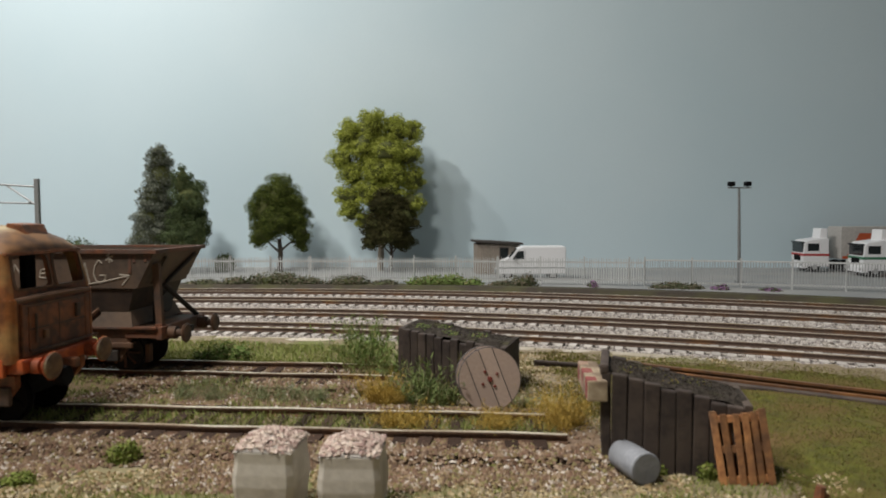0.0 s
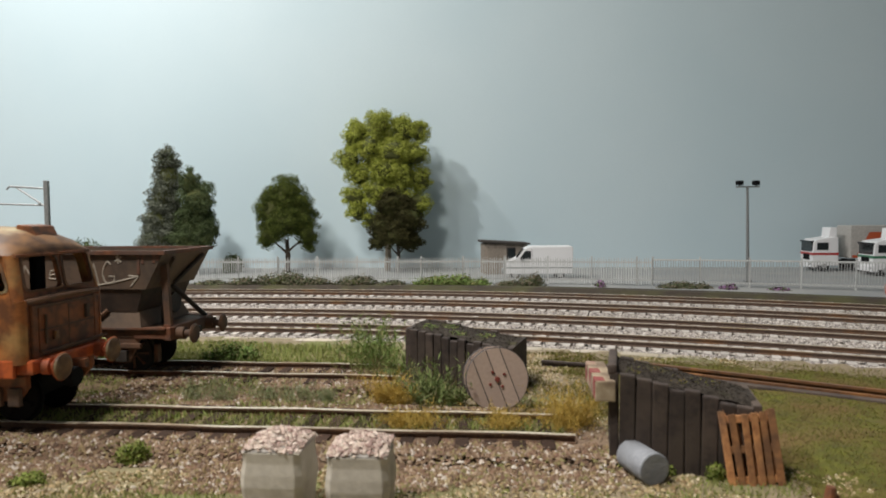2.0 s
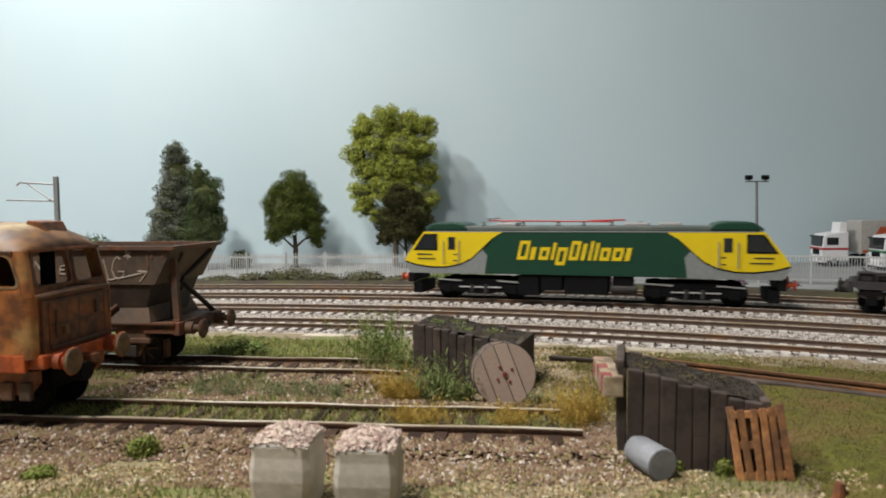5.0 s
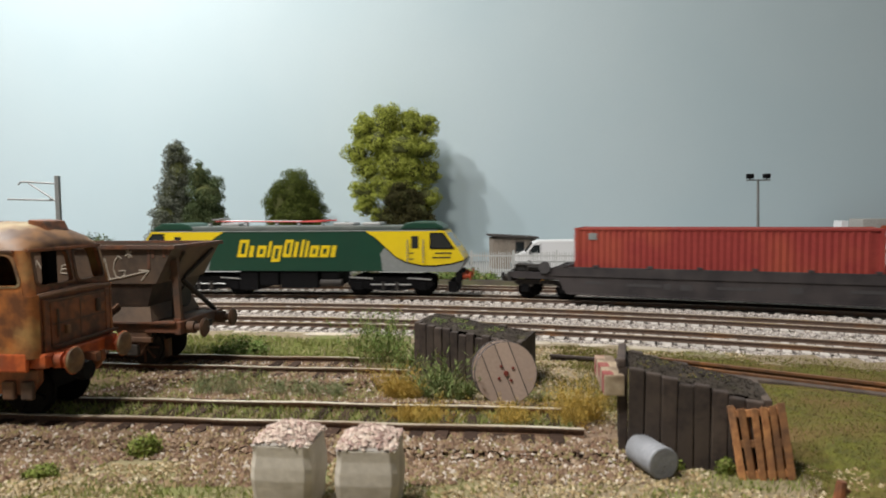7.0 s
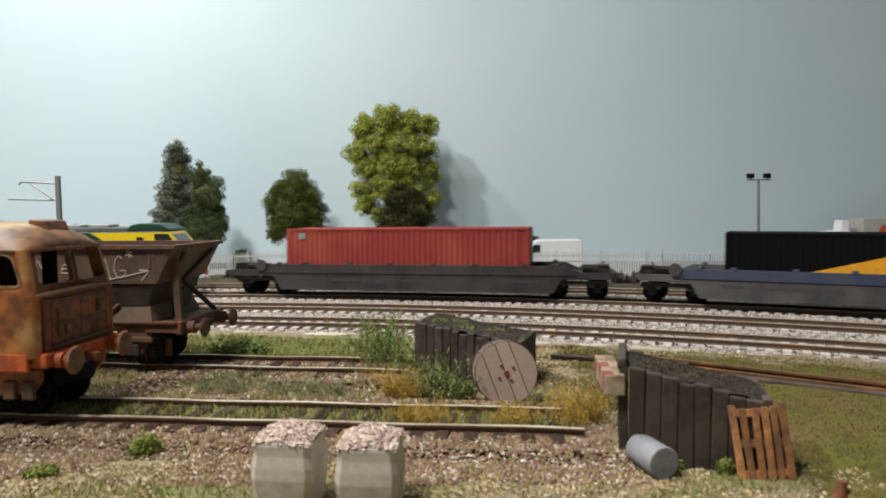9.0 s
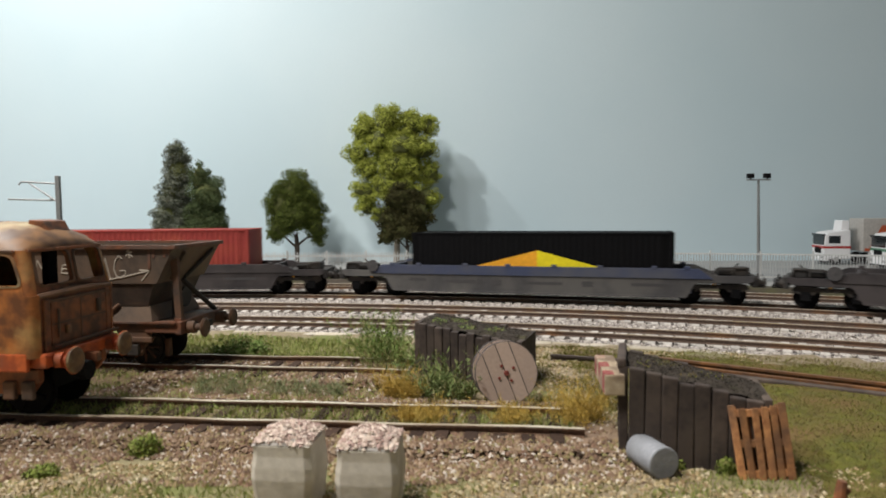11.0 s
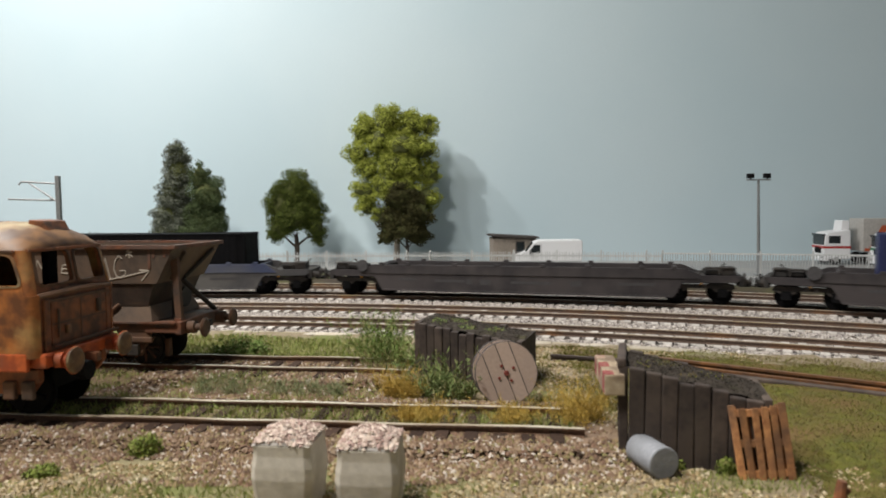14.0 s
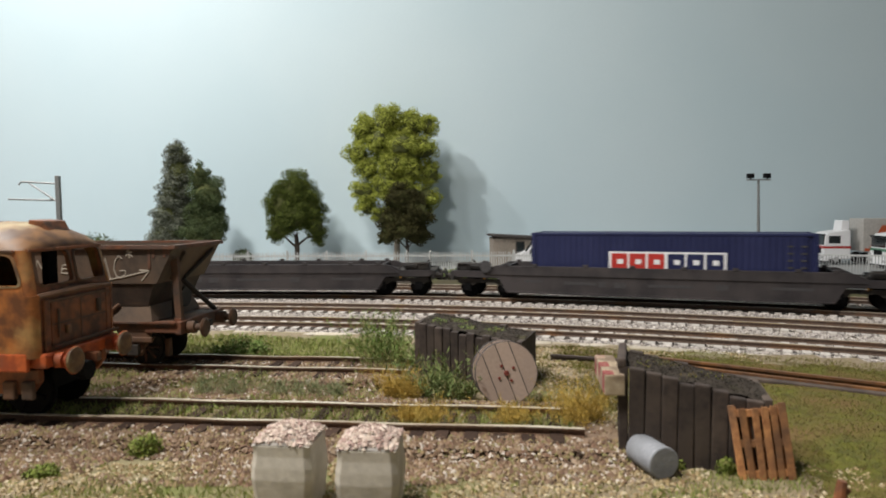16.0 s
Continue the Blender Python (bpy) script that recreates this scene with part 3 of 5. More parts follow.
    # pantograph, folded
    pan = part("pantograph", rod((-4.6, -.5, 3.86), (1.2, -.5, 3.80), .035, seg=6), M["red"], t, "folded red and white pantograph")
    for q in (((-4.6, .5, 3.86), (1.2, .5, 3.80)), ((1.2, -.5, 3.8), (1.2, .5, 3.8)), ((-4.6, -.8, 3.95), (-4.6, .8, 3.95)), ((-4.3, -.7, 3.98), (-4.3, .7, 3.98)), ((.2, -.5, 3.82), (1.9, 0, 3.87)), ((.2, .5, 3.82), (1.9, 0, 3.87))):
        part("pantograph_arm", rod(*q, .04, seg=6), M["red" if q[0][0] > -4 else "silver"], pan)
    for x in (-4.9, -3.9, -2.9, -1.2, 0, 1.3, 2.6):
        part("insulator", turned([(3.58, .09), (3.66, .13), (3.72, .08), (3.8, .1)], "z", 10, centre=(x, -.45, 0)), M["lgrey"], t)
    for x0, x1 in ((-4.2, -3.2), (1.9, 3.0), (3.4, 4.4)):
        part("roof_equipment", box(x0, x1, -.7, .7, 3.58, 3.76, .06), M["silver"], t)
    for x in (-4.95, 4.95):
        for w in bogie(t, x, 3.3, "black", .52):
            SPIN.append((w, w.location.x / S, .52))
        for y in (-1.12, 1.12):
            part("brake_pipe", rod((x - 2.1, y, .98), (x - .9, y, .92), .04, seg=6), M["silver"], t, "pale pipe")
            part("brake_pipe", rod((x - 1.0, y, .62), (x + 1.1, y, .62), .04, seg=6), M["silver"], t, "pale pipe")
            part("brake_pipe", rod((x + .9, y, .95), (x + 2.1, y, .88), .04, seg=6), M["silver"], t, "pale pipe")
    return t


def well_wagon(colour, low, label):
    t = thing("well_wagon", label, "wagon", group="wagons of the container train")
    side = [(-7.0, .36), (-6.55, .36), (6.55, .36), (7.0, .36), (7.3, .92), (7.45, 1.02), (9.55, 1.02), (9.75, 1.15), (9.75, 1.34), (8.2, 1.34), (7.55, 1.62), (-7.55, 1.62), (-8.2, 1.34), (-9.75, 1.34), (-9.75, 1.15), (-9.55, 1.02), (-7.45, 1.02), (-7.3, .92)]
    for y in (-1, 1):
        y0, y1 = sorted((y * 1.33, y * 1.2))
        g = part("side_girder", prism(side, y0, y1), M[low], t)
        y0, y1 = sorted((y * 1.38, y * 1.3))
        part("top_rail", prism([(-8.1, 1.18), (8.1, 1.18), (7.5, 1.64), (-7.5, 1.64)], y0, y1, bevel=.02), M[colour], g, "top rail of the well")
        part("bottom_flange", box(-6.95, 6.95, y0, y1, .33, .40, .01), M[low], g)
        for x in (-7.0, -5.6, -3.2, -1.1, 1.1, 3.2, 5.6, 7.0):
            part("latch", box(x - .12, x + .12, min(y * 1.25, y * 1.4), max(y * 1.25, y * 1.4), 1.60, 1.74, .02), M[colour], g)
        for x, w, z in ((-6.1, .9, .85), (-4.2, 1.5, .80), (-2.6, .3, .72), (-1.9, .5, .70), (-.4, 1.9, .78), (2.4, .5, .72), (4.6, 1.6, .82)):
            m = prism([(x, z), (x + w, z), (x + w, z + (.26 if w < .6 else .13)), (x, z + (.26 if w < .6 else .13))], y * 1.334 - .004, y * 1.334 + .004)
            part("faded_marking", m, M["faded"], g, "faded grey marking")
    part("well_floor", box(-7.0, 7.0, -1.22, 1.22, .38, .5), M["under"], t)
    for s in (-1, 1):
        part("end_deck", box(min(s * 7.2, s * 9.7), max(s * 7.2, s * 9.7), -1.19, 1.19, 1.08, 1.28, .03), M["under"], t)
        part("end_bulkhead", box(min(s * 7.05, s * 7.2), max(s * 7.05, s * 7.2), -1.19, 1.19, .5, 1.6, .02), M[colour], t)
        part("headstock", box(min(s * 9.7, s * 9.9), max(s * 9.7, s * 9.9), -1.25, 1.25, .85, 1.32, .03), M["under"], t)
        part("equipment_box", box(min(s * 8.35, s * 9.2), max(s * 8.35, s * 9.2), -1.0, .6, 1.28, 1.52, .06), M["black"], t, "brake gear on the end deck")
        part("equipment_box", box(min(s * 9.0, s * 9.6), max(s * 9.0, s * 9.6), -1.1, -.3, 1.3, 1.70, .08), M["under"], t)
        for q in (((s * 8.0, -1.15, 1.34), (s * 8.3, -1.15, 1.66)), ((s * 8.3, -1.15, 1.66), (s * 9.5, -1.15, 1.68)), ((s * 9.5, -1.15, 1.68), (s * 9.6, -1.15, 1.3)), ((s * 8.9, -1.15, 1.67), (s * 8.9, -1.15, 1.3)), ((s * 9.0, .9, 1.3), (s * 9.4, .9, 1.72))):
            part("hand_rail", rod(*q, .04, seg=6), M["under"], t)
        part("brake_cylinder", turned([(-.45, .12), (-.40, .2), (.35, .2), (.45, .1)], "x", 14, centre=(s * 8.75, -.85, 1.5)), M["under"], t, "round brake cylinder")
        for y in (-.86, .86):
            buffer(t, s * 9.88, y, 1.05, "under", s, .24, .38)
        part("coupling", rod((s * 9.85, 0, .8), (s * 10.42, 0, .8), .08, seg=8), M["black"], t)
        part("yellow_tap", box(s * 8.15 - .04, s * 8.15 + .04, -1.24, -1.19, .92, 1.0, .01), M["camb"], t, "amber axle tag")
        for w in bogie(t, s * 8.1, 1.9, "under", .45, True):
            SPIN.append((w, w.location.x / S, .45))
    hw = turned([(-.05, .23), (-.05, .29), (.05, .29), (.05, .23)], "y", 20)
    wheel = part("brake_wheel", hw, M["faded"], t, "round brake hand wheel", at=P(-8.0, -1.42, 1.58))
    part("wheel_disc", turned([(-.03, .22), (.03, .22)], "y", 16), M["wagon"], wheel)
    part("wheel_boss", turned([(-.06, .07), (.04, .09)], "y", 10), M["faded"], wheel)
    return t


def container(length, height, paint, label, base=.55, rib=.045):
    """A corrugated steel box; its origin is under its middle."""
    t = thing("shipping_container", label, "container", group="containers on the train")
    h, L = height - base, length / 2
    pts, x, pitch = [], -L + .16, length / 46
    while x < L - .16 - pitch:
        pts += [(x, 0), (x + pitch * .34, 0), (x + pitch * .5, 1), (x + pitch * .84, 1)]
        x += pitch
    for y in (-1, 1):
        bm = new_bm()
        lo = [bm.verts.new((px, y * (1.21 - rib * q), base + .12)) for px, q in pts]
        hi = [bm.verts.new((px, y * (1.21 - rib * q), height - .1)) for px, q in pts]
        for i in range(len(pts) - 1):
            bm.faces.new((lo[i], lo[i + 1], hi[i + 1], hi[i]))
        part("side_panel", bm, M[paint], t)
    part("shell", box(-L + .1, L - .1, -1.15, 1.15, base + .04, height - .04), M[paint], t)
    for y in (-1.19, 1.19):
        part("top_rail", box(-L + .16, L - .16, y - .04, y + .04, height - .11, height - .012, .01), M[paint], t)
        part("bottom_rail", box(-L + .16, L - .16, y - .04, y + .04, base, base + .13, .01), M[paint], t)
        for x in (-L + .08, L - .08):
            part("corner_post", box(x - .09, x + .09, y - .05, y + .05, base, height, .015), M[paint], t)
    for x in (-L, L):
        part("end_panel", box(x - .03, x + .03, -1.12, 1.12, base, height - .02, .01), M[paint], t)
    return t


loco = electric_loco()
w_dark = well_wagon("wagon", "wagon", "dark grey model well wagon carrying a red container")
w_blue = well_wagon("wagonblue", "wagonlow", "faded blue model well wagon carrying a black container")
w_empty = well_wagon("wagon", "wagon", "empty dark grey model well wagon")
w_last = well_wagon("wagon", "wagon", "dark grey model well wagon carrying a navy container")
c_red = container(12.42, 3.47, "cred", "red corrugated shipping container in a well wagon", rib=.03)
part("data_plate", box(-5.58, -5.20, -1.235, -1.20, 2.92, 3.22, .01), M["lgrey"], c_red, "small pale data plate")
c_black = container(12.38, 3.25, "cblack", "black shipping container with a yellow triangle", rib=.012)
part("triangle_half", prism([(-3.2, 1.55), (.05, 1.55), (.05, 2.40)], -1.235, -1.20), M["camb"], c_black, "amber half of the triangle")
part("triangle_half", prism([(.05, 1.55), (3.3, 1.55), (.05, 2.40)], -1.235, -1.20), M["cyel"], c_black, "yellow half of the triangle")
c_navy = container(12.1, 3.23, "cblue", "navy blue shipping container with a white sign", rib=.008)
sign = part("sign_panel", box(-2.45, 2.55, -1.245, -1.20, 1.5, 2.38, .01), M["white"], c_navy, "white sign panel")
for x0, col in ((-2.33, "red"), (-1.54, "red"), (-.73, "red"), (.12, "cblue"), (.92, "cblue"), (1.72, "cblue")):
    bar = part("logo_bar", box(x0, x0 + .70, -1.255, -1.24, 1.56, 2.30, .005), M[col], sign, "plain logo shape")
    part("logo_slot", box(x0 + .26, x0 + .52, -1.262, -1.25, 1.82, 2.04, .005), M["white"], bar, "white slot")
for z in (1.75, 2.05, 2.35, 2.65):
    for x in (4.9, 5.4):
        part("marking", box(x, x + .22, -1.228, -1.205, z, z + .07), M["faded"], c_navy, "small faded marking")
# each moving thing: how far behind the mark on the red container its middle runs
CONSIST = ((loco, -15.22), (w_dark, 5.77), (w_blue, 26.5), (w_empty, 47.5), (w_last, 68.3), (c_red, 5.38), (c_black, 26.75), (c_navy, 68.6))

# ---- standing stock on the sidings ----


def scrap_loco():
    ang = math.degrees(math.atan(-.109))
    t = thing("scrap_locomotive", "derelict rusty brown model diesel locomotive on a siding", "locomotive", P(-7.9, y_a(-7.9), 0, 0, 0, ang))
    w = 1.36
    L = -15.0
    foot, head = 2.58, 3.48

    def lean(z):
        return -.015 - .19 * (z - foot)

    # sides with a rounded cab window cut through
    side_win = rounded([(-1.3, 2.78), (-.27, 2.78), (-.5, 3.38), (-1.3, 3.38)], .16)
    far_win = rounded([(-2.1, 2.5), (-.45, 2.5), (-.6, 3.38), (-2.1, 3.38)], .12)
    for sg in (-1, 1):
        opening = side_win if sg < 0 else far_win

        def on_side(u, v, d, sg=sg):
            return (u, sg * (w - d - .10 * max(0, v - foot)), v)
        shell = part("body_side", plate([(L, 1.32), (-.2, 1.32), (-.2, foot), (lean(head) - .2, head), (L, head)], [opening], on_side, .1), M["rust"], t)
        part("window_rim", rim_of(opening, on_side, .06, .025), M["rustroof"], shell, "rounded side window rim")
        part("seam", box(-1.62, -1.58, *sorted((sg * w, sg * (w + .012))), 1.42, 2.55), M["rustdark"], shell)
    # raked upper front with two rounded windscreens
    wt = w - .2
    screens = [rounded([(k * .07, 2.76), (k * 1.06, 2.76), (k * 1.03, 3.43), (k * .10, 3.43)], .13) for k in (-1, 1)]

    def on_front(u, v, d):
        return (lean(v) - d - .05 * u * u, u, v)

    outer = [(-wt, foot), (-.5, foot), (.5, foot), (wt, foot), (wt - .04, head), (.5, head), (-.5, head), (-wt + .04, head)]
    upper = part("upper_front", plate(outer, screens, on_front, .08), M["rustdark"], t)
    for sc in screens:
        part("window_rim", rim_of(sc, on_front, .055, .03), M["rustframe"], upper, "rounded windscreen rim")
    for sg in (-1, 1):
        cb = new_bm()
        rings = []
        for z in (foot, head):
            top = .04 if z == head else 0
            ring = []
            for i in range(7):
                q = math.pi / 2 * i / 6
                x0, y0 = lean(z) - .2 - .05, w - .2 - top - (.05 if z == head else 0)
                ring.append(cb.verts.new((x0 + .2 * math.cos(q), sg * (y0 + .2 * math.sin(q)), z)))
            rings.append(ring)
        for i in range(6):
            cb.faces.new((rings[0][i], rings[0][i + 1], rings[1][i + 1], rings[1][i]))
        smooth(part("corner_pillar", cb, M["rust"], t))
    # roof dome
    secs = [(-1, 0), (-.93, .20), (-.76, .38), (-.42, .54), (0, .60), (.42, .54), (.76, .38), (.93, .20), (1, 0)]
    rb = new_bm()
    rings = []
    for x, k, wd in ((L, 1, w), (-1.5, 1, w), (-1.0, .97, w - .01), (-.7, .86, w - .04), (-.45, .66, w - .08), (-.28, .40, w - .14), (-.16, .08, w - .20)):
        rings.append([rb.verts.new((x - (.05 if k < .5 else .02) * (y * y), y * wd, head - .03 + z * k)) for y, z in secs])
    for a, b in zip(rings, rings[1:]):
        for i in range(len(secs) - 1):
            rb.faces.new((a[i], a[i + 1], b[i + 1], b[i]))
    rb.faces.new(rings[-1])
    smooth(part("roof", rb, M["rustroof"], t, "flaking pale and brown domed roof"))
    part("roof_hatch", prism([(-.95, 3.86), (-.92, 4.08), (-.58, 4.05), (-.45, 3.78)], -.22, .48, bevel=.03), M["rustdark"], t)
    for sg in (-1, 1):
        part("gutter", box(L, -.42, *sorted((sg * (w - .09), sg * (w - .05))), head - .05, head + .01, .01), M["rustdark"], t)
    gut = [(lean(head) - .06 * u * u + .03, u, head - .01, 1, 0) for u in np.linspace(-wt, wt, 9)]
    part("roof_rib", sweep([(-.05, -.03), (.025, -.03), (.025, .025), (-.05, .025)], gut), M["rustdark"], t)
    # rounded lower corners
    for sg in (-1, 1):
        pts = [(-.22 + .2 * math.cos(q), sg * (w - .2 + .2 * math.sin(q))) for q in (math.pi / 2 * i / 6 for i in range(7))]
        poly = pts + [(-.22, sg * (w - .1)), (-.1, sg * (w - .2))]
        part("body_corner", plan_prism(poly[::-sg], 1.33, foot), M["rust"], t)
    # front below the windows: framed recess, brow and fittings
    # darker rust than the sides: this end's shade is in the colour
    front = part("front_panel", box(-.14, -.03, -w + .2, w - .2, 1.32, foot, .02), M["rustdark"], t)
    brow = [(.0 - .05 * u * u, u, foot + .01 - .03 * u * u, 1, 0) for u in np.linspace(-w + .2, w - .2, 11)]
    part("brow", sweep([(-.12, -.05), (.05, -.05), (.075, 0), (.05, .045), (-.12, .06)], brow), M["rustframe"], front, "worn rounded brow under the windscreens")
    part("corridor_plate", box(-.04, .015, -.88, .92, 1.50, 2.40, .02), M["rustdark"], front, "dark rusty gangway plate")
    for z0, z1, y0, y1 in ((1.42, 1.50, -1.0, 1.0), (2.40, 2.46, -1.0, 1.0)):
        part("front_frame", box(-.04, .025, y0, y1, z0, z1, .01), M["rustframe"], front)
    for y in (-1.0, .98):
        part("front_post", box(-.04, .03, y - .08, y + .08, 1.40, 2.48, .03), M["rustdark"], front)
    part("plate_seam", box(.012, .022, -.86, .9, 1.93, 1.96), M["rustframe"], front)
    part("plate_seam", box(.012, .022, .02, .05, 1.52, 2.38), M["rustframe"], front)
    part("grab_rail", rod((.05, -.72, 1.65), (.05, -.72, 2.25), .025, seg=6), M["rustframe"], front)
    part("lamp_bracket", box(.01, .08, -.5, -.38, 1.7, 1.88, .02), M["rustroof"], front)
    part("lamp_bracket", box(.01, .08, .55, .67, 2.0, 2.3, .02), M["rustframe"], front)
    for x in (-2.6, -4.2):
        part("side_door", box(x - .36, x + .36, -w - .015, -w + .02, 1.4, 3.2, .02), M["rustdark"], t)
    # cab inside
    part("cab_bulkhead", box(-3.6, -3.5, -w + .14, w - .14, 1.35, 3.4), M["black"], t, "dark cab bulkhead")
    part("cab_floor", box(L, -.12, -w + .12, w - .12, 1.3, 1.38), M["under"], t)
    part("cab_desk", box(-.75, -.2, -w + .2, .1, 1.4, 2.35, .05), M["under"], t)
    part("cab_pillar", box(-.92, -.76, .10, .42, 1.4, 3.4, .03), M["black"], t)
    # buffer beam and skirt
    part("buffer_beam", box(-.3, .10, -1.22, 1.22, 1.10, 1.40, .06), M["orange"], t, "scuffed orange-red buffer beam")
    part("skirt", box(L, -.2, -w - .012, -w + .1, 1.06, 1.44, .04), M["orange"], t, "scuffed orange-red skirt")
    part("skirt", box(L, -.28, w - .1, w + .012, 1.04, 1.38, .03), M["orange"], t)
    for y in (-.86, .86):
        b = buffer(t, .08, y, 1.22, "orange", 1, .29, .40)
        part("buffer_face", turned([(.385, .28), (.425, .26), (.44, .2)], "x", 20), M["rustroof"], b, "worn pale buffer face")
    part("draw_hook", box(.1, .42, -.09, .09, 1.0, 1.2, .03), M["rustdark"], t)
    part("jumper_pipe", rod((.06, -.9, 1.5), (.14, 1.15, 1.52), .03, seg=6), M["rustframe"], t)
    part("hose", turned([(.2, .16), (.35, .22), (.5, .2)], "x", 12, centre=(0, -.45, .92)), M["black"], t, "hanging black hose coupling")
    for x in (-.75, -3.2):
        wheelset(t, x, .5, 1.2, "black")
    part("bogie_frame", prism([(-4.2, .55), (-.35, .55), (-.15, .8), (-.15, 1.06), (-4.2, 1.06)], -1.12, -.95, bevel=.03), M["rustdark"], t)
    part("bogie_frame", prism([(-4.2, .55), (-.35, .55), (-.15, .8), (-.15, 1.06), (-4.2, 1.06)], .95, 1.12, bevel=.03), M["rustdark"], t)
    for x in (-.75, -.35, -1.3, -3.2):
        part("axle_box", box(x - .13, x + .13, -1.22, -1.1, .46, .84, .04), M["rustframe"], t)
    part("fuel_tank", box(-9.5, -6.5, -1.15, 1.15, .35, 1.1, .1), M["rustdark"], t)
    for x in (-11.0, -13.5):
        wheelset(t, x, .5, 1.2, "black")
    part("bogie_frame", box(-14.2, -10.3, -1.12, -.95, .5, 1.06, .03), M["rustdark"], t)
    part("bogie_frame", box(-14.2, -10.3, .95, 1.12, .5, 1.06, .03), M["rustdark"], t)
    part("inner_underframe", box(-5.6, -.3, -.5, .5, .5, 1.1, .05), M["black"], t)
    part("body_end", box(L - .1, L, -w, w, 1.32, 3.34), M["rust"], t)
    return t


def hopper_wagon():
    ang = math.degrees(math.atan(-.1267))
    t = thing("hopper_wagon", "weathered brown ballast hopper wagon with chalk scrawls", "wagon", P(-9.9, y_b(-9.9), 0, 0, 0, ang))
    top, mid = 3.28, 2.32
    # upper box, open topped, ends sloped in
    def frustum(bm, a, b, za, zb):
        lo = [bm.verts.new((x * a[0], y * a[1], za)) for x, y in ((-1, -1), (1, -1), (1, 1), (-1, 1))]
        hi = [bm.verts.new((x * b[0], y * b[1], zb)) for x, y in ((-1, -1), (1, -1), (1, 1), (-1, 1))]
        for i in range(4):
            bm.faces.new((lo[i], lo[(i + 1) % 4], hi[(i + 1) % 4], hi[i]))
        return lo, hi
    bm = new_bm()
    frustum(bm, (2.50, 1.31), (3.02, 1.33), mid, top)
    frustum(bm, (2.40, 1.2), (2.92, 1.24), mid + .06, top)
    part("hopper_body", bm, M["hopper"], t)
    rim = new_bm()
    for x0, x1, y0, y1 in ((-3.1, 3.1, -1.4, -1.26), (-3.1, 3.1, 1.26, 1.4), (-3.1, -2.95, -1.26, 1.26), (2.95, 3.1, -1.26, 1.26)):
        box(x0, x1, y0, y1, top - .04, top + .06, 0, rim)
    part("rim", rim, M["hopperrust"], t, "rusty top rim")
    for x, z in ((-1.4, 2.95), (2.32, 2.72), (2.44, 3.0), (2.75, 3.02), (2.86, 3.08)):
        part("rust_streak", box(x - .03, x + .05, -1.338, -1.315, z, top - .04, .005), M["hopperrust"], t, "rust streak")
    ch = new_bm()
    lo, hi = frustum(ch, (2.16, 1.16), (2.40, 1.28), 1.70, mid)
    ch.faces.new(lo)
    # shade below the overhang is painted in by this darker brown
    part("chute", ch, M["chuteshade"], t, "tapered chute with overhang shade in its colour")
    lw = new_bm()
    lo, hi = frustum(lw, (2.34, 1.30), (2.20, 1.14), 1.30, 1.70)
    lw.faces.new(hi)
    part("lower_chute", lw, M["hopper"], t)
    for y in (-1.15, 1.15):
        s = -1 if y < 0 else 1
        sb = part("solebar", box(-3.0, 3.0, y - .07, y + .07, 1.02, 1.28, .02), M["rustframe"], t)
        part("solebar_flange", box(-3.0, 3.0, min(y, y + s * .16), max(y, y + s * .16), 1.24, 1.30, .01), M["hopperrust"], sb, "rusty flange")
        for x in (-1.9, 1.75):
            part("axle_guard", prism([(x - .5, 1.02), (x - .16, .35), (x + .16, .35), (x + .5, 1.02)], y - .05, y + .05), M["rustframe"], t)
            part("axle_box", box(x - .16, x + .16, y - .16, y + .16, .38, .68, .03), M["under"], t)
            part("leaf_spring", box(x - .55, x + .55, y - .05 + s * .1, y + .05 + s * .1, .74, .88, .03), M["rustframe"], t)
        part("brake_lever", rod((-1.6, y * 1.16, .95), (1.3, y * 1.16, 1.12), .05, seg=6), M["hopperrust"], t)
        part("lever_guard", box(.95, 1.1, y * 1.16 - .04, y * 1.16 + .04, .45, 1.2, .02), M["hopperrust"], t)
    part("sheet_plate", box(2.1, 3.0, -1.24, -1.17, 1.0, 1.12, .01), M["hopperrust"], t)
    for s in (-1, 1):
        part("headstock", box(min(s * 2.95, s * 3.12), max(s * 2.95, s * 3.12), -1.25, 1.25, .95, 1.3, .03), M["hopperrust"], t)
        part("end_platform", box(min(s * 1.9, s * 3.0), max(s * 1.9, s * 3.0), -1.1, 1.1, 1.2, 1.27), M["rustframe"], t)
        for y in (-1,):
            part("end_stanchion", prism([(s * 2.88, 1.28), (s * 3.05, 1.28), (s * 2.98, 2.98), (s * 2.80, 2.92)][::s], y * 1.02 - .07, y * 1.02 + .07), M["rustframe"], t)
            part("stanchion_flange", box(min(s * 2.86, s * 3.06), max(s * 2.86, s * 3.06), y * 1.02 - .11, y * 1.02 + .11, 1.28, 1.36, .01), M["hopperrust"], t)
        part("end_strut", rod((s * 2.52, .0, 2.30), (s * 2.98, 1.0, 1.30), .07, seg=8), M["under"], t)
        part("end_rib", rod((s * 2.56, .05, 2.36), (s * 3.02, .9, 3.12), .06, seg=6), M["under"], t)
        part("end_gusset", prism([(s * 2.44, 2.42), (s * 2.60, 2.36), (s * 3.02, 3.1), (s * 2.94, 3.16)][::s], -.72, -.62), M["hopper"], t)
        part("vent_pipe", rod((s * 2.55, -.55, 1.3), (s * 2.5, -.45, 2.2), .06, seg=8), M["under"], t)
        for y in (-.86, .86):
            buffer(t, s * 3.1, y, 1.1, "rustframe", s, .27, .52)
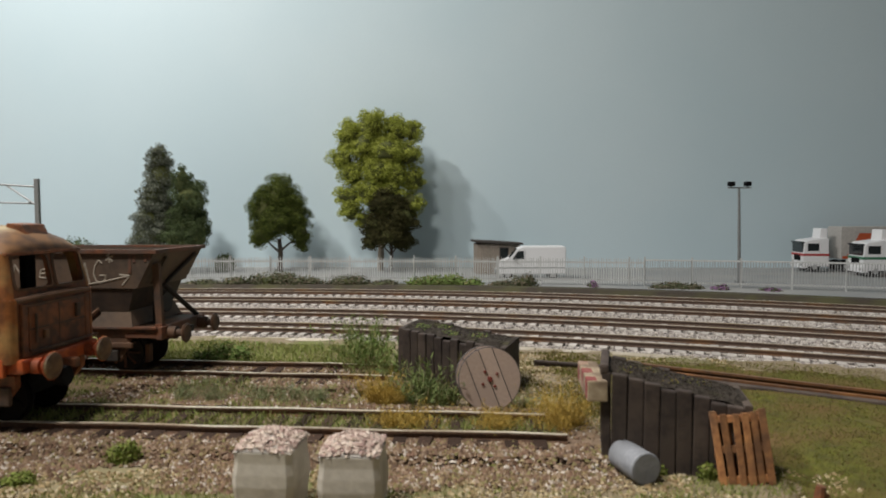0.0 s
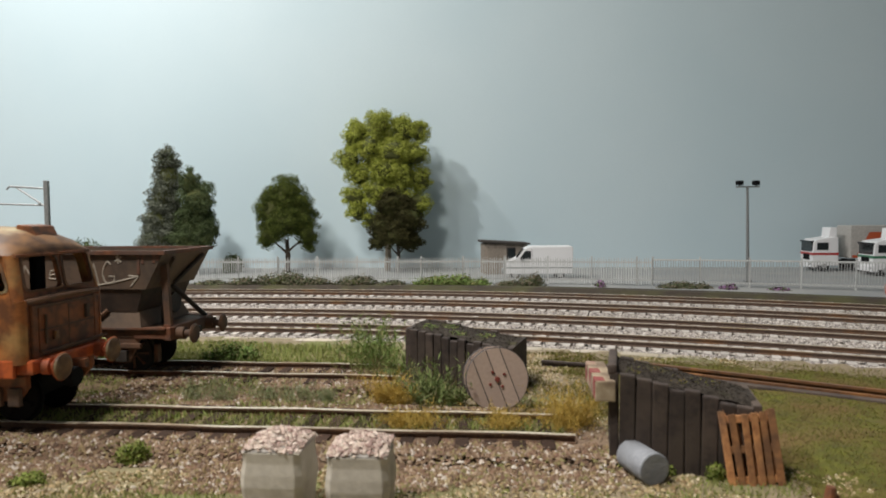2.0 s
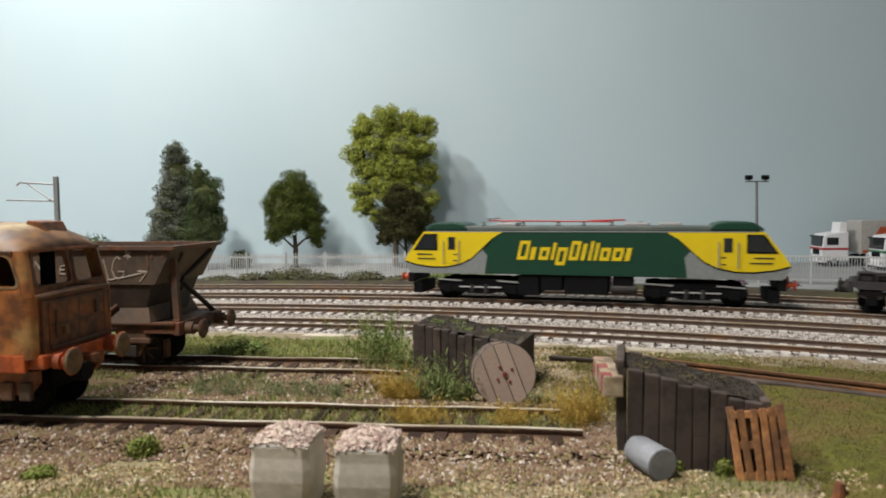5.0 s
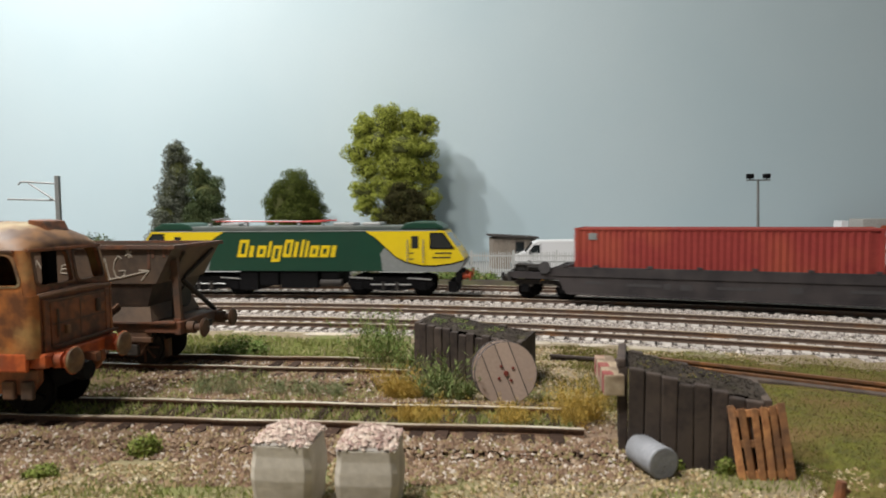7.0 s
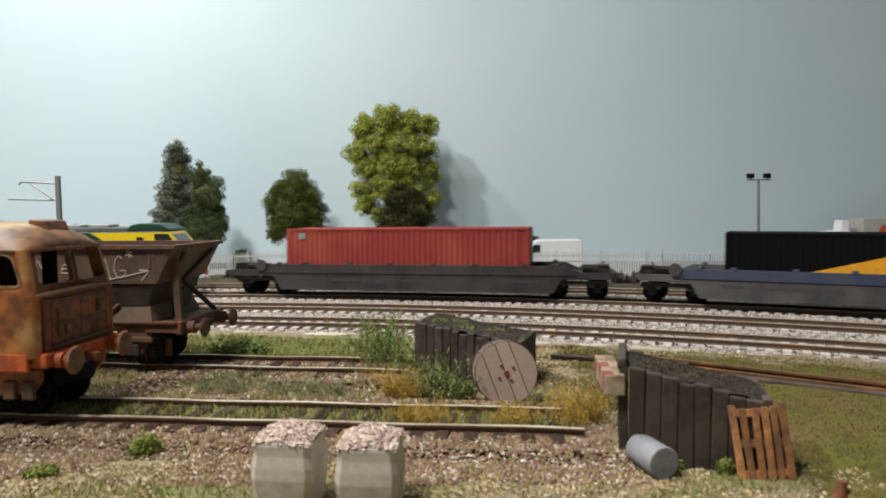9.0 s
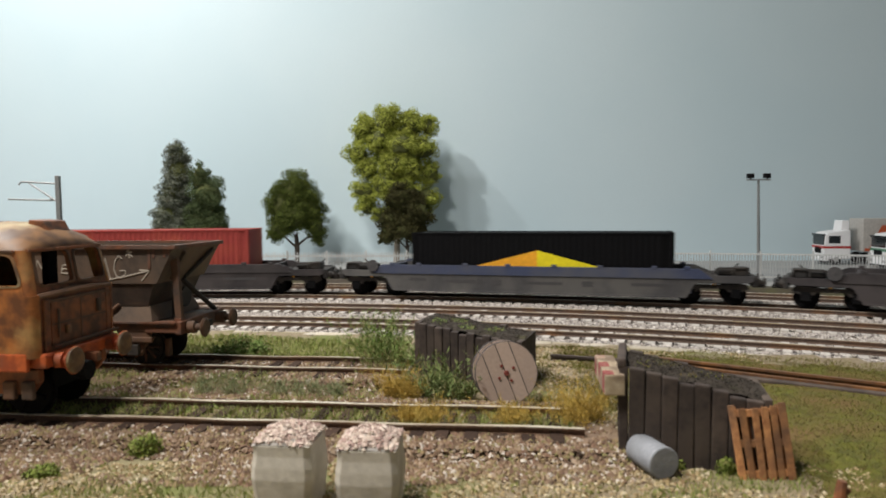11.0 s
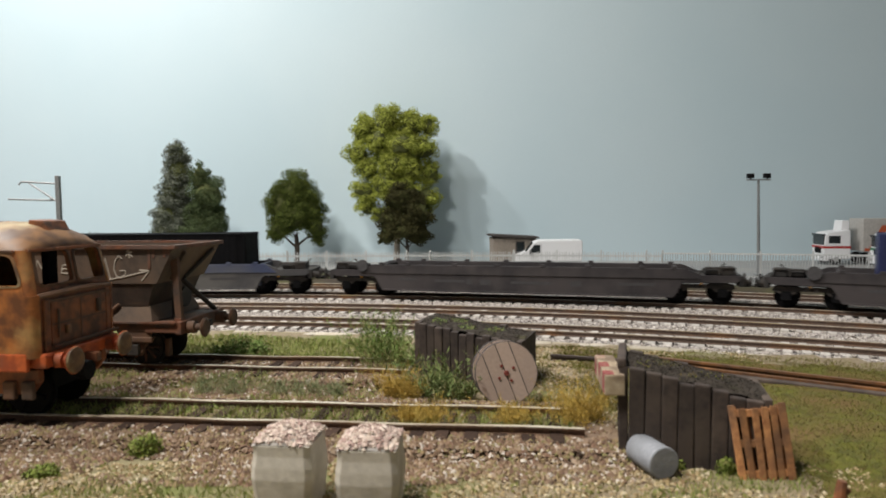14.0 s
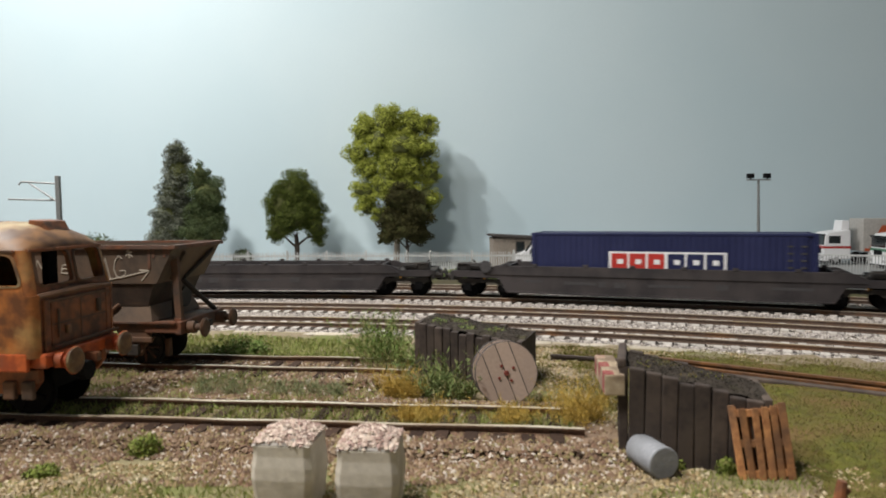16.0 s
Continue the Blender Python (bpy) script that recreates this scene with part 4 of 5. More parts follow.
        part("draw_hook", box(min(s * 3.1, s * 3.35), max(s * 3.1, s * 3.35), -.08, .08, .98, 1.16, .02), M["under"], t)
        part("end_wheel", turned([(-.05, .3), (.05, .3)], "x", 14, centre=(s * 2.3, .5, 1.75)), M["under"], t)
    for x in (-1.9, 1.75):
        ws = wheelset(t, x, .5, 1.2, "under")
        for k in range(8):
            a = k * math.pi / 4
            part("spoke", rod((.08 * math.cos(a), -.70, .08 * math.sin(a)), (.42 * math.cos(a), -.70, .42 * math.sin(a)), .035, seg=6), M["hopperrust"], ws)
        part("brake_shoe", box(x - .72, x - .6, -.75, -.55, .25, .75, .03), M["rustframe"], t)
        part("brake_shoe", box(x + .6, x + .72, -.75, -.55, .25, .75, .03), M["rustframe"], t)
    for x in (-2.4, -1.2, .2, 1.3):
        part("body_rib", prism([(x - .03, 2.34), (x + .03, 2.34), (x + .03, 3.24), (x - .03, 3.24)], 1.3, 1.4), M["hopper"], t)
    for x in (-.9, .9):
        part("chute_door_arm", rod((x + .45, -1.2, 1.75), (x + .05, -1.34, 1.38), .05, seg=6), M["rustframe"], t)
    # chalk scrawls as plain strokes
    def curve(pts):
        return list(zip(pts, pts[1:]))
    strokes = (curve([(.93, 2.46), (1.08, 3.0), (1.20, 2.46)]) + curve([(.93, 2.46), (.86, 2.74)])
               + curve([(1.56, 2.98), (1.47, 3.06), (1.36, 2.90), (1.32, 2.70), (1.38, 2.52), (1.50, 2.46), (1.62, 2.54), (1.66, 2.66), (1.48, 2.66)])
               + [((1.68, 3.06), (1.86, 3.18)), ((1.86, 3.03), (1.70, 3.20)), ((1.77, 3.0), (1.76, 3.24))]
               + curve([(.35, 2.36), (1.0, 2.40), (1.6, 2.50), (2.32, 2.66)]) + curve([(2.04, 2.68), (2.32, 2.66), (2.10, 2.40)])
               + curve([(-.97, 2.62), (-.90, 2.94), (-.76, 2.70), (-.62, 2.94), (-.58, 2.56)])
               + curve([(-.02, 2.82), (-.16, 2.80), (-.20, 2.60), (-.02, 2.58)]) + [((-.20, 2.70), (-.03, 2.71))])
    for (x0, z0), (x1, z1) in strokes:
        part("chalk_stroke", rod((x0, -1.305 - .021 * (z0 - mid), z0), (x1, -1.305 - .021 * (z1 - mid), z1), .026, seg=5), M["chalk"], t, "pale chalk stroke")
    return t


scrap_loco()
hopper_wagon()

# ---- sleeper-built stop blocks ----


def stop_block(m, length, width, h0, h1, n, label, beam=True, gz=-.4):
    """Upright tarred sleepers round an earth fill that slopes away from the track; local x runs away from the track."""
    t = thing("buffer_stop", label, "buffer stop", m, "stop blocks")
    dx = length / n
    for side in (0, width):
        for i in range(n):
            x = (i + .5) * dx
            h = h0 + (h1 - h0) * i / (n - 1) + random.uniform(-.05, .05)
            drop = (h0 - h1) / n * .45
            b = prism([(x - dx * .485, gz), (x + dx * .485, gz), (x + dx * .485, h - drop), (x - dx * .485, h)], side - .09, side + .09, bevel=.03)
            part("upright_sleeper", b, M["tar"], t, at=pose(0, random.uniform(-.025, .025) * S, 0, random.uniform(-1, 1), random.uniform(-.8, .8), 0))
    for k in range(5):
        y = width * (k + .5) / 5
        part("upright_sleeper", box(-.18, -.02, y - width * .095, y + width * .095, gz, h0 + .02, .025), M["tar"], t, at=pose(random.uniform(-.02, .02) * S, 0, 0, 0, random.uniform(-1, 1), 0))
    fill = grid_sheet(list(np.linspace(-.05, length + .1, 18)), list(np.linspace(.06, width - .06, 9)),
                      lambda x, y: h0 - .03 + (h1 - h0) * x / length + .10 * math.sin(math.pi * min(max(y / width, 0), 1)) + .06 * noise.noise(Vector((x * 3, y * 3, width))) - (.12 if y < 0 or y > width else 0))
    top = part("earth_fill", fill, M["slag"], t, "dark clinker and moss fill")
    pts = [(x, y, h0 + .0 + (h1 - h0) * x / length + .10 * math.sin(math.pi * y / width)) for x, y in zip(rng.uniform(0, length, 900), rng.uniform(.05, width - .05, 900))]
    st = scatter_stones("clinker", pts, rng.uniform(.010, .026, 900), M["slag"])
    st.parent = top
    tuft = part("moss_tuft", leaf_mesh("moss_tuft", [(length * q, width * u, h0 + .03 + (h1 - h0) * q, .22, .16, .07) for q, u in ((.12, .3), (.3, .6), (.45, .25), (.7, .5))], (1300 if not beam else 350), .018, M["weed" if not beam else "moss"], .3), None, top, "green moss tufts")
    part("back_board", box(length, length + .14, -.05, width + .05, gz, h1 + .03, .02), M["tar"], t)
    if beam:
        part("ridge_timber", box(-.2, -.04, .0, width + .02, h0 - .02, h0 + .17, .05), M["tar"], t)
        k = width / 2 + .09
        bb = part("buffer_beam", box(-.18, .18, -k, k, -.19, .19, .03), M["beamwhite"], t, "worn red and white buffer beam", at=P(-.36, width / 2 - .06, h0 - .29, 0, 0, 9))
        for y0, y1 in ((-k + .02, -.5), (-.2, .15), (.45, k - .05)):
            part("red_stripe", box(-.186, .0, y0, y1, -.15, .196, .01), M["fadedred"], bb, "faded red stripe")
    return t


M["beamwhite"] = material("peeling_cream_paint", (.46, .38, .27), (.30, .23, .15), 6, .85, 0, .4, c3=(.18, .13, .09), big=1.8)
M["fadedred"] = material("faded_red_paint", (.27, .06, .055), (.18, .045, .042), 6, .85, 0, .4, c3=(.34, .25, .18), big=1.8, patch=.52)

stop_block(P(3.28, 11.62, 0, 0, 0, -16), 2.2, 1.45, 1.36, .93, 8, "tarred sleeper stop block with a red and white beam")
stop_block(P(-.62, 17.3, 0, 0, 0, -20), 2.6, 1.6, 1.22, .85, 12, "tarred sleeper stop block filled with mossy earth", beam=False)

# ---- loose things in the foreground ----


def cable_drum(m):
    t = thing("cable_drum", "wooden cable drum with a plank face standing on its rim", "cable drum", m)
    r = .715
    for y0 in (-.08, .36):
        cuts = (-1, -.52, -.02, .42, 1)
        for k in range(4):
            a, b = cuts[k] * r + .012, cuts[k + 1] * r - .012
            xs = np.linspace(a, b, 8)
            poly = [(x, math.sqrt(max(r * r - x * x, 0))) for x in xs] + [(x, -math.sqrt(max(r * r - x * x, 0))) for x in xs[::-1]]
            clean = []
            for q in poly:
                if not clean or (abs(q[0] - clean[-1][0]) + abs(q[1] - clean[-1][1])) > 1e-4:
                    clean.append(q)
            part("face_plank", prism(clean, y0, y0 + .09), M["plywood"], t, at=pose(0, 0, 0, 0, -20, 0))
        ring = turned([(y0 + .012, r - .03), (y0 + .012, r + .015), (y0 + .10, r + .015), (y0 + .10, r - .03)], "y", 40)
        part("rim", ring, M["hub"], t, "dark edge band")
    part("core", turned([(0, .42), (.40, .42)], "y", 24), M["plywood"], t)
    part("hub_plate", turned([(-.115, .055), (-.07, .065)], "y", 12), M["hubrust"], t, "rusty hub plate")
    for a in range(4):
        x, z = .2 * math.cos(a * 1.57 + .6), .2 * math.sin(a * 1.57 + .6)
        part("bolt", turned([(-.105, .03), (-.07, .042)], "y", 8, centre=(x, 0, z)), M["hubrust"], t, "rusty bolt")
    return t


M["hub"] = material("dark_band", (.10, .085, .08), (.07, .06, .055), 12, .7, 0, .1)
M["hubrust"] = material("red_rust", (.24, .05, .035), (.16, .04, .03), 14, .8, 0, .2)
cable_drum(P(1.42, 15.05, .44, -6, 0, 6))

def steel_barrel(m):
    t = thing("steel_barrel", "plain grey steel barrel lying on the gravel", "barrel", m)
    r, L = .275, .76
    b = smooth(part("body", turned([(0, r - .03), (0, r), (.03, r + .008), (.04, r), (L - .04, r), (L - .03, r + .008), (L, r), (L, r - .03), (L - .03, r - .04)], "y", 32), M["barrel"], t))
    part("lid", turned([(.005, r - .02), (.018, r - .03)], "y", 32), M["barrel"], t, "flat grey lid")
    return t


steel_barrel(P(3.66, 10.80, -.06, 0, 0, 15))


def pallet(m):
    t = thing("wooden_pallet", "orange-brown slatted pallet leaning on the stop block", "pallet", m)
    for i in range(6):
        x = -.385 + .154 * i
        w = random.uniform(.052, .070)
        part("slat", box(x - w, x + w, -.02, .02, random.uniform(0, .04), 1.26 + random.uniform(-.06, .02), .010), M["pallet"], t, at=pose(0, random.uniform(-.02, .02) * S, 0, random.uniform(-1, 1), random.uniform(-1.5, 1.5), 0))
    for z in (.12, .62, 1.12):
        part("bearer", box(-.42, .42, .02, .11, z - .06, z + .06, .01), M["pallet"], t)
    for i in range(5):
        x = -.37 + .185 * i
        part("slat", box(x - .06, x + .06, .11, .15, 0, 1.22, .008), M["pallet"], t)
    return t


pallet(P(5.33, 10.66, -.33, -11, -6, -8))


def rubble_block(m, label):
    t = thing("concrete_block", label, "concrete block", m, "concrete blocks")
    w, d, h = .46, .46, 1.12
    bm = new_bm()
    rings = []
    for z, k in ((0, .94), (.35, 1.0), (.6, 1.06), (.78, 1.04), (.95, .985), (h, .99)):
        c = .09
        pts = [(-w + c, -d), (w - c, -d), (w, -d + c), (w, d - c), (w - c, d), (-w + c, d), (-w, d - c), (-w, -d + c)]
        rings.append([bm.verts.new((x * k, y * k, z)) for x, y in pts])
    for a, b in zip(rings, rings[1:]):
        for i in range(8):
            bm.faces.new((a[i], a[(i + 1) % 8], b[(i + 1) % 8], b[i]))
    bm.faces.new(rings[0][::-1])
    bm.faces.new(rings[-1])
    bmesh.ops.bevel(bm, geom=bm.edges[:], offset=.012, segments=1, affect="EDGES")
    part("block", bm, M["concrete"], t)
    n = 750
    x, y = rng.uniform(-.44, .44, n), rng.uniform(-.44, .44, n)
    z = h + .2 * (1 - (np.abs(x) / .48) ** 2) * (1 - (np.abs(y) / .48) ** 2) + rng.uniform(-.02, .03, n)
    heap = scatter_stones("rubble", np.stack([x, y, z], 1), rng.uniform(.025, .055, n), M["rubble"])
    heap.parent = t
    mound = grid_sheet(list(np.linspace(-.45, .45, 9)), list(np.linspace(-.45, .45, 9)), lambda x, y: h - .01 + .2 * (1 - (abs(x) / .48) ** 2) * (1 - (abs(y) / .48) ** 2))
    part("mound", mound, M["ballast"], t)
    tagged(heap, "heap of pinkish crushed stone", kind="stuff")
    return t


rubble_block(P(-2.42, 10.15, -.42, 0, 0, -7), "pale concrete block heaped with crushed stone")
rubble_block(P(-1.14, 10.02, -.46, 0, 0, -4), "pale concrete block topped with pink rubble")

M["oldrail"] = material("orange_rusted_rail", (.21, .095, .04), (.10, .055, .032), 5, .55, .2, .3, c3=(.34, .15, .05), big=.9, patch=.55)
# stacked old rail lengths behind the near stop block
for (x0, y0), (x1, y1), z in (((3.2, 19.6), (5.3, 18.75), -.26), ((5.9, 18.55), (12.6, 14.1), -.12), ((5.8, 18.25), (12.4, 13.85), -.2)):
    d = Vector((x1 - x0, y1 - y0, 0)).normalized()
    path = [(x0 + (x1 - x0) * k / 6, y0 + (y1 - y0) * k / 6, z + .12, -d.y, d.x) for k in range(7)]
    tagged(part("old_rail", sweep([(1.5 * u, 1.5 * v) for u, v in RAIL], path), M["oldrail" if x0 > 4 else "tar"]), "rusty length of old rail lying on the grass", "rail", "old rails")
tagged(part("dark_timber", box(-.0, 5.5, -.13, .13, -.36, -.13, .02), M["tar"], at=P(7.2, 17.0, 0, 0, 0, -33)), "dark tarred timber baulk beside old rails", "timber")

stake = rod((0, 0, -.45), (.06, 0, .12), .12, .07, 9)
rod((.02, 0, -.1), (.2, .05, -.05), .05, .04, 7, stake)
tagged(part("rusty_stake", stake, M["rustdark"], at=P(5.85, 9.62, 0)), "short rusty brown stake in the grass", "stake")

# ---- fence, yard and trees ----


def fence_r(a):
    return 89.0 + 9.5 * max(0, a - .15)


PALE = mesh_of("pale", prism([(-.027, .08), (.027, .08), (.027, 1.62), (0, 1.74), (-.027, 1.62)], -.012, .012), M["dirtywhite"])


M["galv"] = material("dull_grey_paint", (.42, .43, .43), (.35, .36, .36), 10, .7, 0, .1)
BAR = mesh_of("pale", box(-.020, .020, -.012, .012, .12, 1.6), M["galv"])


def fence(a0, a1, pale, flat):
    t = thing("palisade_fence", "pale grey-white palisade fence along the yard", "fence", group="yard fence")
    a, k = a0, 0
    step = .148 / 89
    while a < a1:
        part("pale", pale, None, t, at=on_arc(fence_r(a), a, -.30) @ pose(0, 0, random.uniform(-.03, .03) * S, 0, random.uniform(-1, 1), 0))
        a += step
    a = a0
    while a < a1:
        part("post", box(-.05, .05, .02, .12, -.1, 1.82, .015), M["dirtywhite"], t, at=on_arc(fence_r(a), a, -.30))
        a += 2.7 / 89
    for z in ((.25, 1.62) if flat else (.35, 1.45)):
        path = [(*arc(fence_r(q), q, -.30 + z), math.sin(q), math.cos(q)) for q in np.linspace(a0, a1, 40)]
        part("cross_rail", sweep([(.012, -.05), (.07, -.05), (.07, .05), (.012, .05)], path), M["dirtywhite"], t)


fence(-.07, .19, PALE, False)
fence(.19, .352, PALE, False)
fence(.352, .56, BAR, True)


def yard_lamp():
    t = thing("yard_lamp", "tall grey yard lamp with twin floodlights", "lamp post", P(19.9, 41.6, -.3) @ Matrix.Diagonal((1, 1, 1.02, 1)))
    part("pole", rod((0, 0, 0), (-.12, 0, 6.05), .11, .07, 10), M["mast"], t)
    part("base", box(-.2, .2, -.2, .2, 0, .25, .03), M["mast"], t)
    part("cross_arm", box(-.85, .65, -.05, .05, 5.98, 6.06, .01), M["mast"], t)
    for x in (-.62, .42):
        f = part("floodlight", box(x - .19, x + .19, -.17, .17, 6.12, 6.40, .04), M["black"], t, "black floodlight")
        part("bracket", box(x - .04, x + .04, -.05, .05, 6.03, 6.14, .005), M["mast"], f)


yard_lamp()


def catenary_mast():
    t = thing("catenary_mast", "grey steel mast with bracket arms for overhead wire", "mast", P(-24.4, 42.2, -.2))
    part("post", box(-.13, .13, -.13, .13, -.2, 6.75, .02), M["mast"], t)
    for p, q, r in (((0, 0, 6.25), (-2.3, 0, 6.4), .065), ((0, 0, 5.2), (-3.2, 0, 5.3), .06), ((0, 0, 5.05), (-1.9, 0, 6.35), .055), ((-2.3, 0, 6.4), (-2.5, 0, 6.2), .05)):
        part("bracket_arm", rod(p, q, r, seg=6), M["mast"], t)
    part("insulator", turned([(5.2, .07), (5.3, .12), (5.4, .07)], "z", 8, centre=(-.45, 0, .0)), M["lgrey"], t)


catenary_mast()


def van():
    t = thing("white_van", "white panel van parked behind the fence", "van", P(7.25, 46.4, -.3, 0, 0, -4))
    L = 2.4
    prof = [(-L, .45), (-L + .02, .95), (-L + .25, 1.18), (-1.45, 1.42), (-.95, 2.12), (-.55, 2.28), (L - .1, 2.3), (L, 2.2), (L, .4), (-L + .1, .38)]
    part("body", prism(prof, -.95, .95, bevel=.07), M["white"], t)
    for y in (-.965, .955):
        part("side_window", prism([(-1.28, 1.42), (-.5, 1.42), (-.5, 1.98), (-.9, 1.98)], y, y + .01), M["glassdark"], t, "dark cab window")
        part("door_line", box(-.44, -.42, y, y + .01, .5, 2.1), M["lgrey"], t)
        part("rubbing_strip", box(-2.2, 2.3, y - .003, y + .013, .78, .86, .003), M["lgrey"], t)
    part("windscreen", box(-.012, .012, -.82, .82, 0, .82, .005), M["glassdark"], t, "dark windscreen", at=P(-1.46, 0, 1.46, 0, 35.5, 0))
    part("bumper", box(-L - .06, -L + .2, -.93, .93, .36, .66, .04), M["lgrey"], t)
    for y in (-.7, .7):
        part("headlight", box(-L - .01, -L + .22, y - .16, y + .16, .85, 1.08, .03), M["silver"], t, "headlight")
    part("mirror", box(-1.2, -1.05, -1.15, -.95, 1.35, 1.6, .02), M["black"], t)
    for x in (-1.6, 1.5):
        for y in (-.9, .72):
            w = part("wheel", turned([(0, .28), (0, .36), (.18, .36), (.18, .28)], "y", 18, centre=(x, y, .36)), M["tyre"], t)
            part("hub_cap", turned([(-.012, .17), (.0, .2)], "y", 12, centre=(x, y if y < 0 else y + .19, .36)), M["silver"], w)


van()


def yard_hut():
    t = thing("yard_hut", "small brown timber hut with a flat felt roof", "hut", P(5.35, 50.8, -.3, 0, 0, 4) @ Matrix.Diagonal((.84, .84, .92, 1)))
    for y in (-1.3, 1.3):
        for i in range(14):
            x = -1.9 + 3.8 * (i + .5) / 14
            part("wall_board", box(x - .13, x + .13, y - .05, y + .05, 0, 2.5, .01), M["hut"], t)
    for x in (-1.9, 1.9):
        part("end_wall", box(x - .05, x + .05, -1.25, 1.25, 0, 2.5, .01), M["hut"], t)
    part("roof", prism([(-2.15, 2.62), (2.15, 2.42), (2.15, 2.56), (-2.15, 2.80)], -1.6, 1.6, bevel=.02), M["roofdark"], t, "dark felt roof")
    part("window_frame", box(.05, .85, -1.39, -1.34, 1.25, 2.2, .01), M["roofdark"], t)
    part("window_pane", box(.12, .78, -1.405, -1.37, 1.32, 2.13), M["glassdark"], t, "dark window pane")
    part("door", box(-1.5, -.75, -1.38, -1.33, .05, 2.15, .01), M["hut"], t)


yard_hut()


def lorry(m, stripe, panel, label):
    t = thing("articulated_lorry", label, "lorry", m, "lorries in the yard")
    cab = part("cab", prism([(-2.0, .5), (-2.05, 1.3), (-1.94, 2.55), (-1.7, 2.78), (-.2, 3.0), (.05, 2.95), (.1, .5)], -1.2, 1.2, bevel=.08), M["white"], t)
    part("windscreen", box(-2.06, -1.96, -1.05, 1.05, 1.72, 2.5, .02), M["glassdark"], cab, "dark windscreen")
    part("sun_visor", box(-2.16, -1.92, -1.1, 1.1, 2.5, 2.66, .02), M["glassdark"], cab)
    part("grille", box(-2.09, -2.0, -.6, .6, 1.0, 1.5, .02), M["black"], cab)
    part("bumper", box(-2.12, -1.7, -1.22, 1.22, .35, .78, .04), M["white"], cab)
    for y in (-.9, .9):
        part("headlight", box(-2.14, -2.08, y - .18, y + .18, .55, .75, .01), M["silver"], cab, "headlight")
        part("stripe", box(-2.075, .11, *sorted((y * 1.345, y * 1.2)), 1.42, 1.62, .01), M[stripe], cab, "coloured stripe")
        part("side_window", box(-1.7, -.75, *sorted((y * 1.35, y * 1.2)), 1.85, 2.5, .02), M["glassdark"], cab, "dark side window")
    part("stripe", box(-2.085, -2.0, -1.2, 1.2, 1.42, 1.62, .01), M[stripe], cab, "coloured stripe")
    part("air_deflector", prism([(-.55, 2.9), (-.45, 3.8), (.1, 3.8), (.1, 2.9)], -.75, .75, bevel=.04), M["white"], cab)
    part("chassis", box(-1.9, 9.5, -.45, .45, .55, .95), M["black"], t)
    trailer = part("trailer_box", box(1.0, 11.8, -1.25, 1.25, 1.15, 3.95, .05), M["trailer"], t, "white trailer box")
    for y in (-1, 1):
        part("trailer_panel", prism([(1.5, 1.42), (9.6, 1.42), (9.6, 3.4), (2.5, 3.4)], *sorted((y * 1.262, y * 1.24))), M[panel], trailer, "coloured panel")
        part("trailer_band", box(1.15, 11.7, *sorted((y * 1.258, y * 1.24)), 1.2, 1.42), M[panel], trailer)
        part("side_guard", box(2.2, 7.5, *sorted((y * 1.2, y * 1.14)), .5, .95, .01), M["lgrey"], t)
        for x in (-1.1, 1.6, 8.6, 9.8, 11.0):
            w = part("wheel", turned([(y * .85, .3), (y * .85, .5), (y * 1.18, .5), (y * 1.18, .3)], "y", 18, centre=(x, 0, .5)), M["tyre"], t)
            part("hub_cap", turned([(y * 1.15, .26), (y * 1.2, .2)], "y", 12, centre=(x, 0, .5)), M["silver"], w)
    return t


# duller copy of the cab white, with the trailer's shading in its colour
M["trailer"] = material("shaded_white_trailer", (.50, .48, .45), (.45, .43, .40), 6, .55, 0, .05)
M["lorryred"] = material("lorry_red", (.48, .05, .045), (.42, .045, .04), 8, .45)
M["lorryorange"] = material("lorry_orange", (.55, .11, .04), (.5, .10, .04), 8, .45)
M["lorrygreen"] = material("lorry_green", (.05, .20, .11), (.045, .18, .10), 8, .45)
lorry(P(30.65, 50.6, -.3, 0, 0, -7) @ Matrix.Scale(.88, 4), "lorryred", "lorryorange", "white lorry with a red stripe and orange trailer panel")
lorry(P(32.5, 46.4, -.3, 0, 0, -7) @ Matrix.Scale(.88, 4), "lorrygreen", "lorrygreen", "white lorry with a green stripe behind the fence")


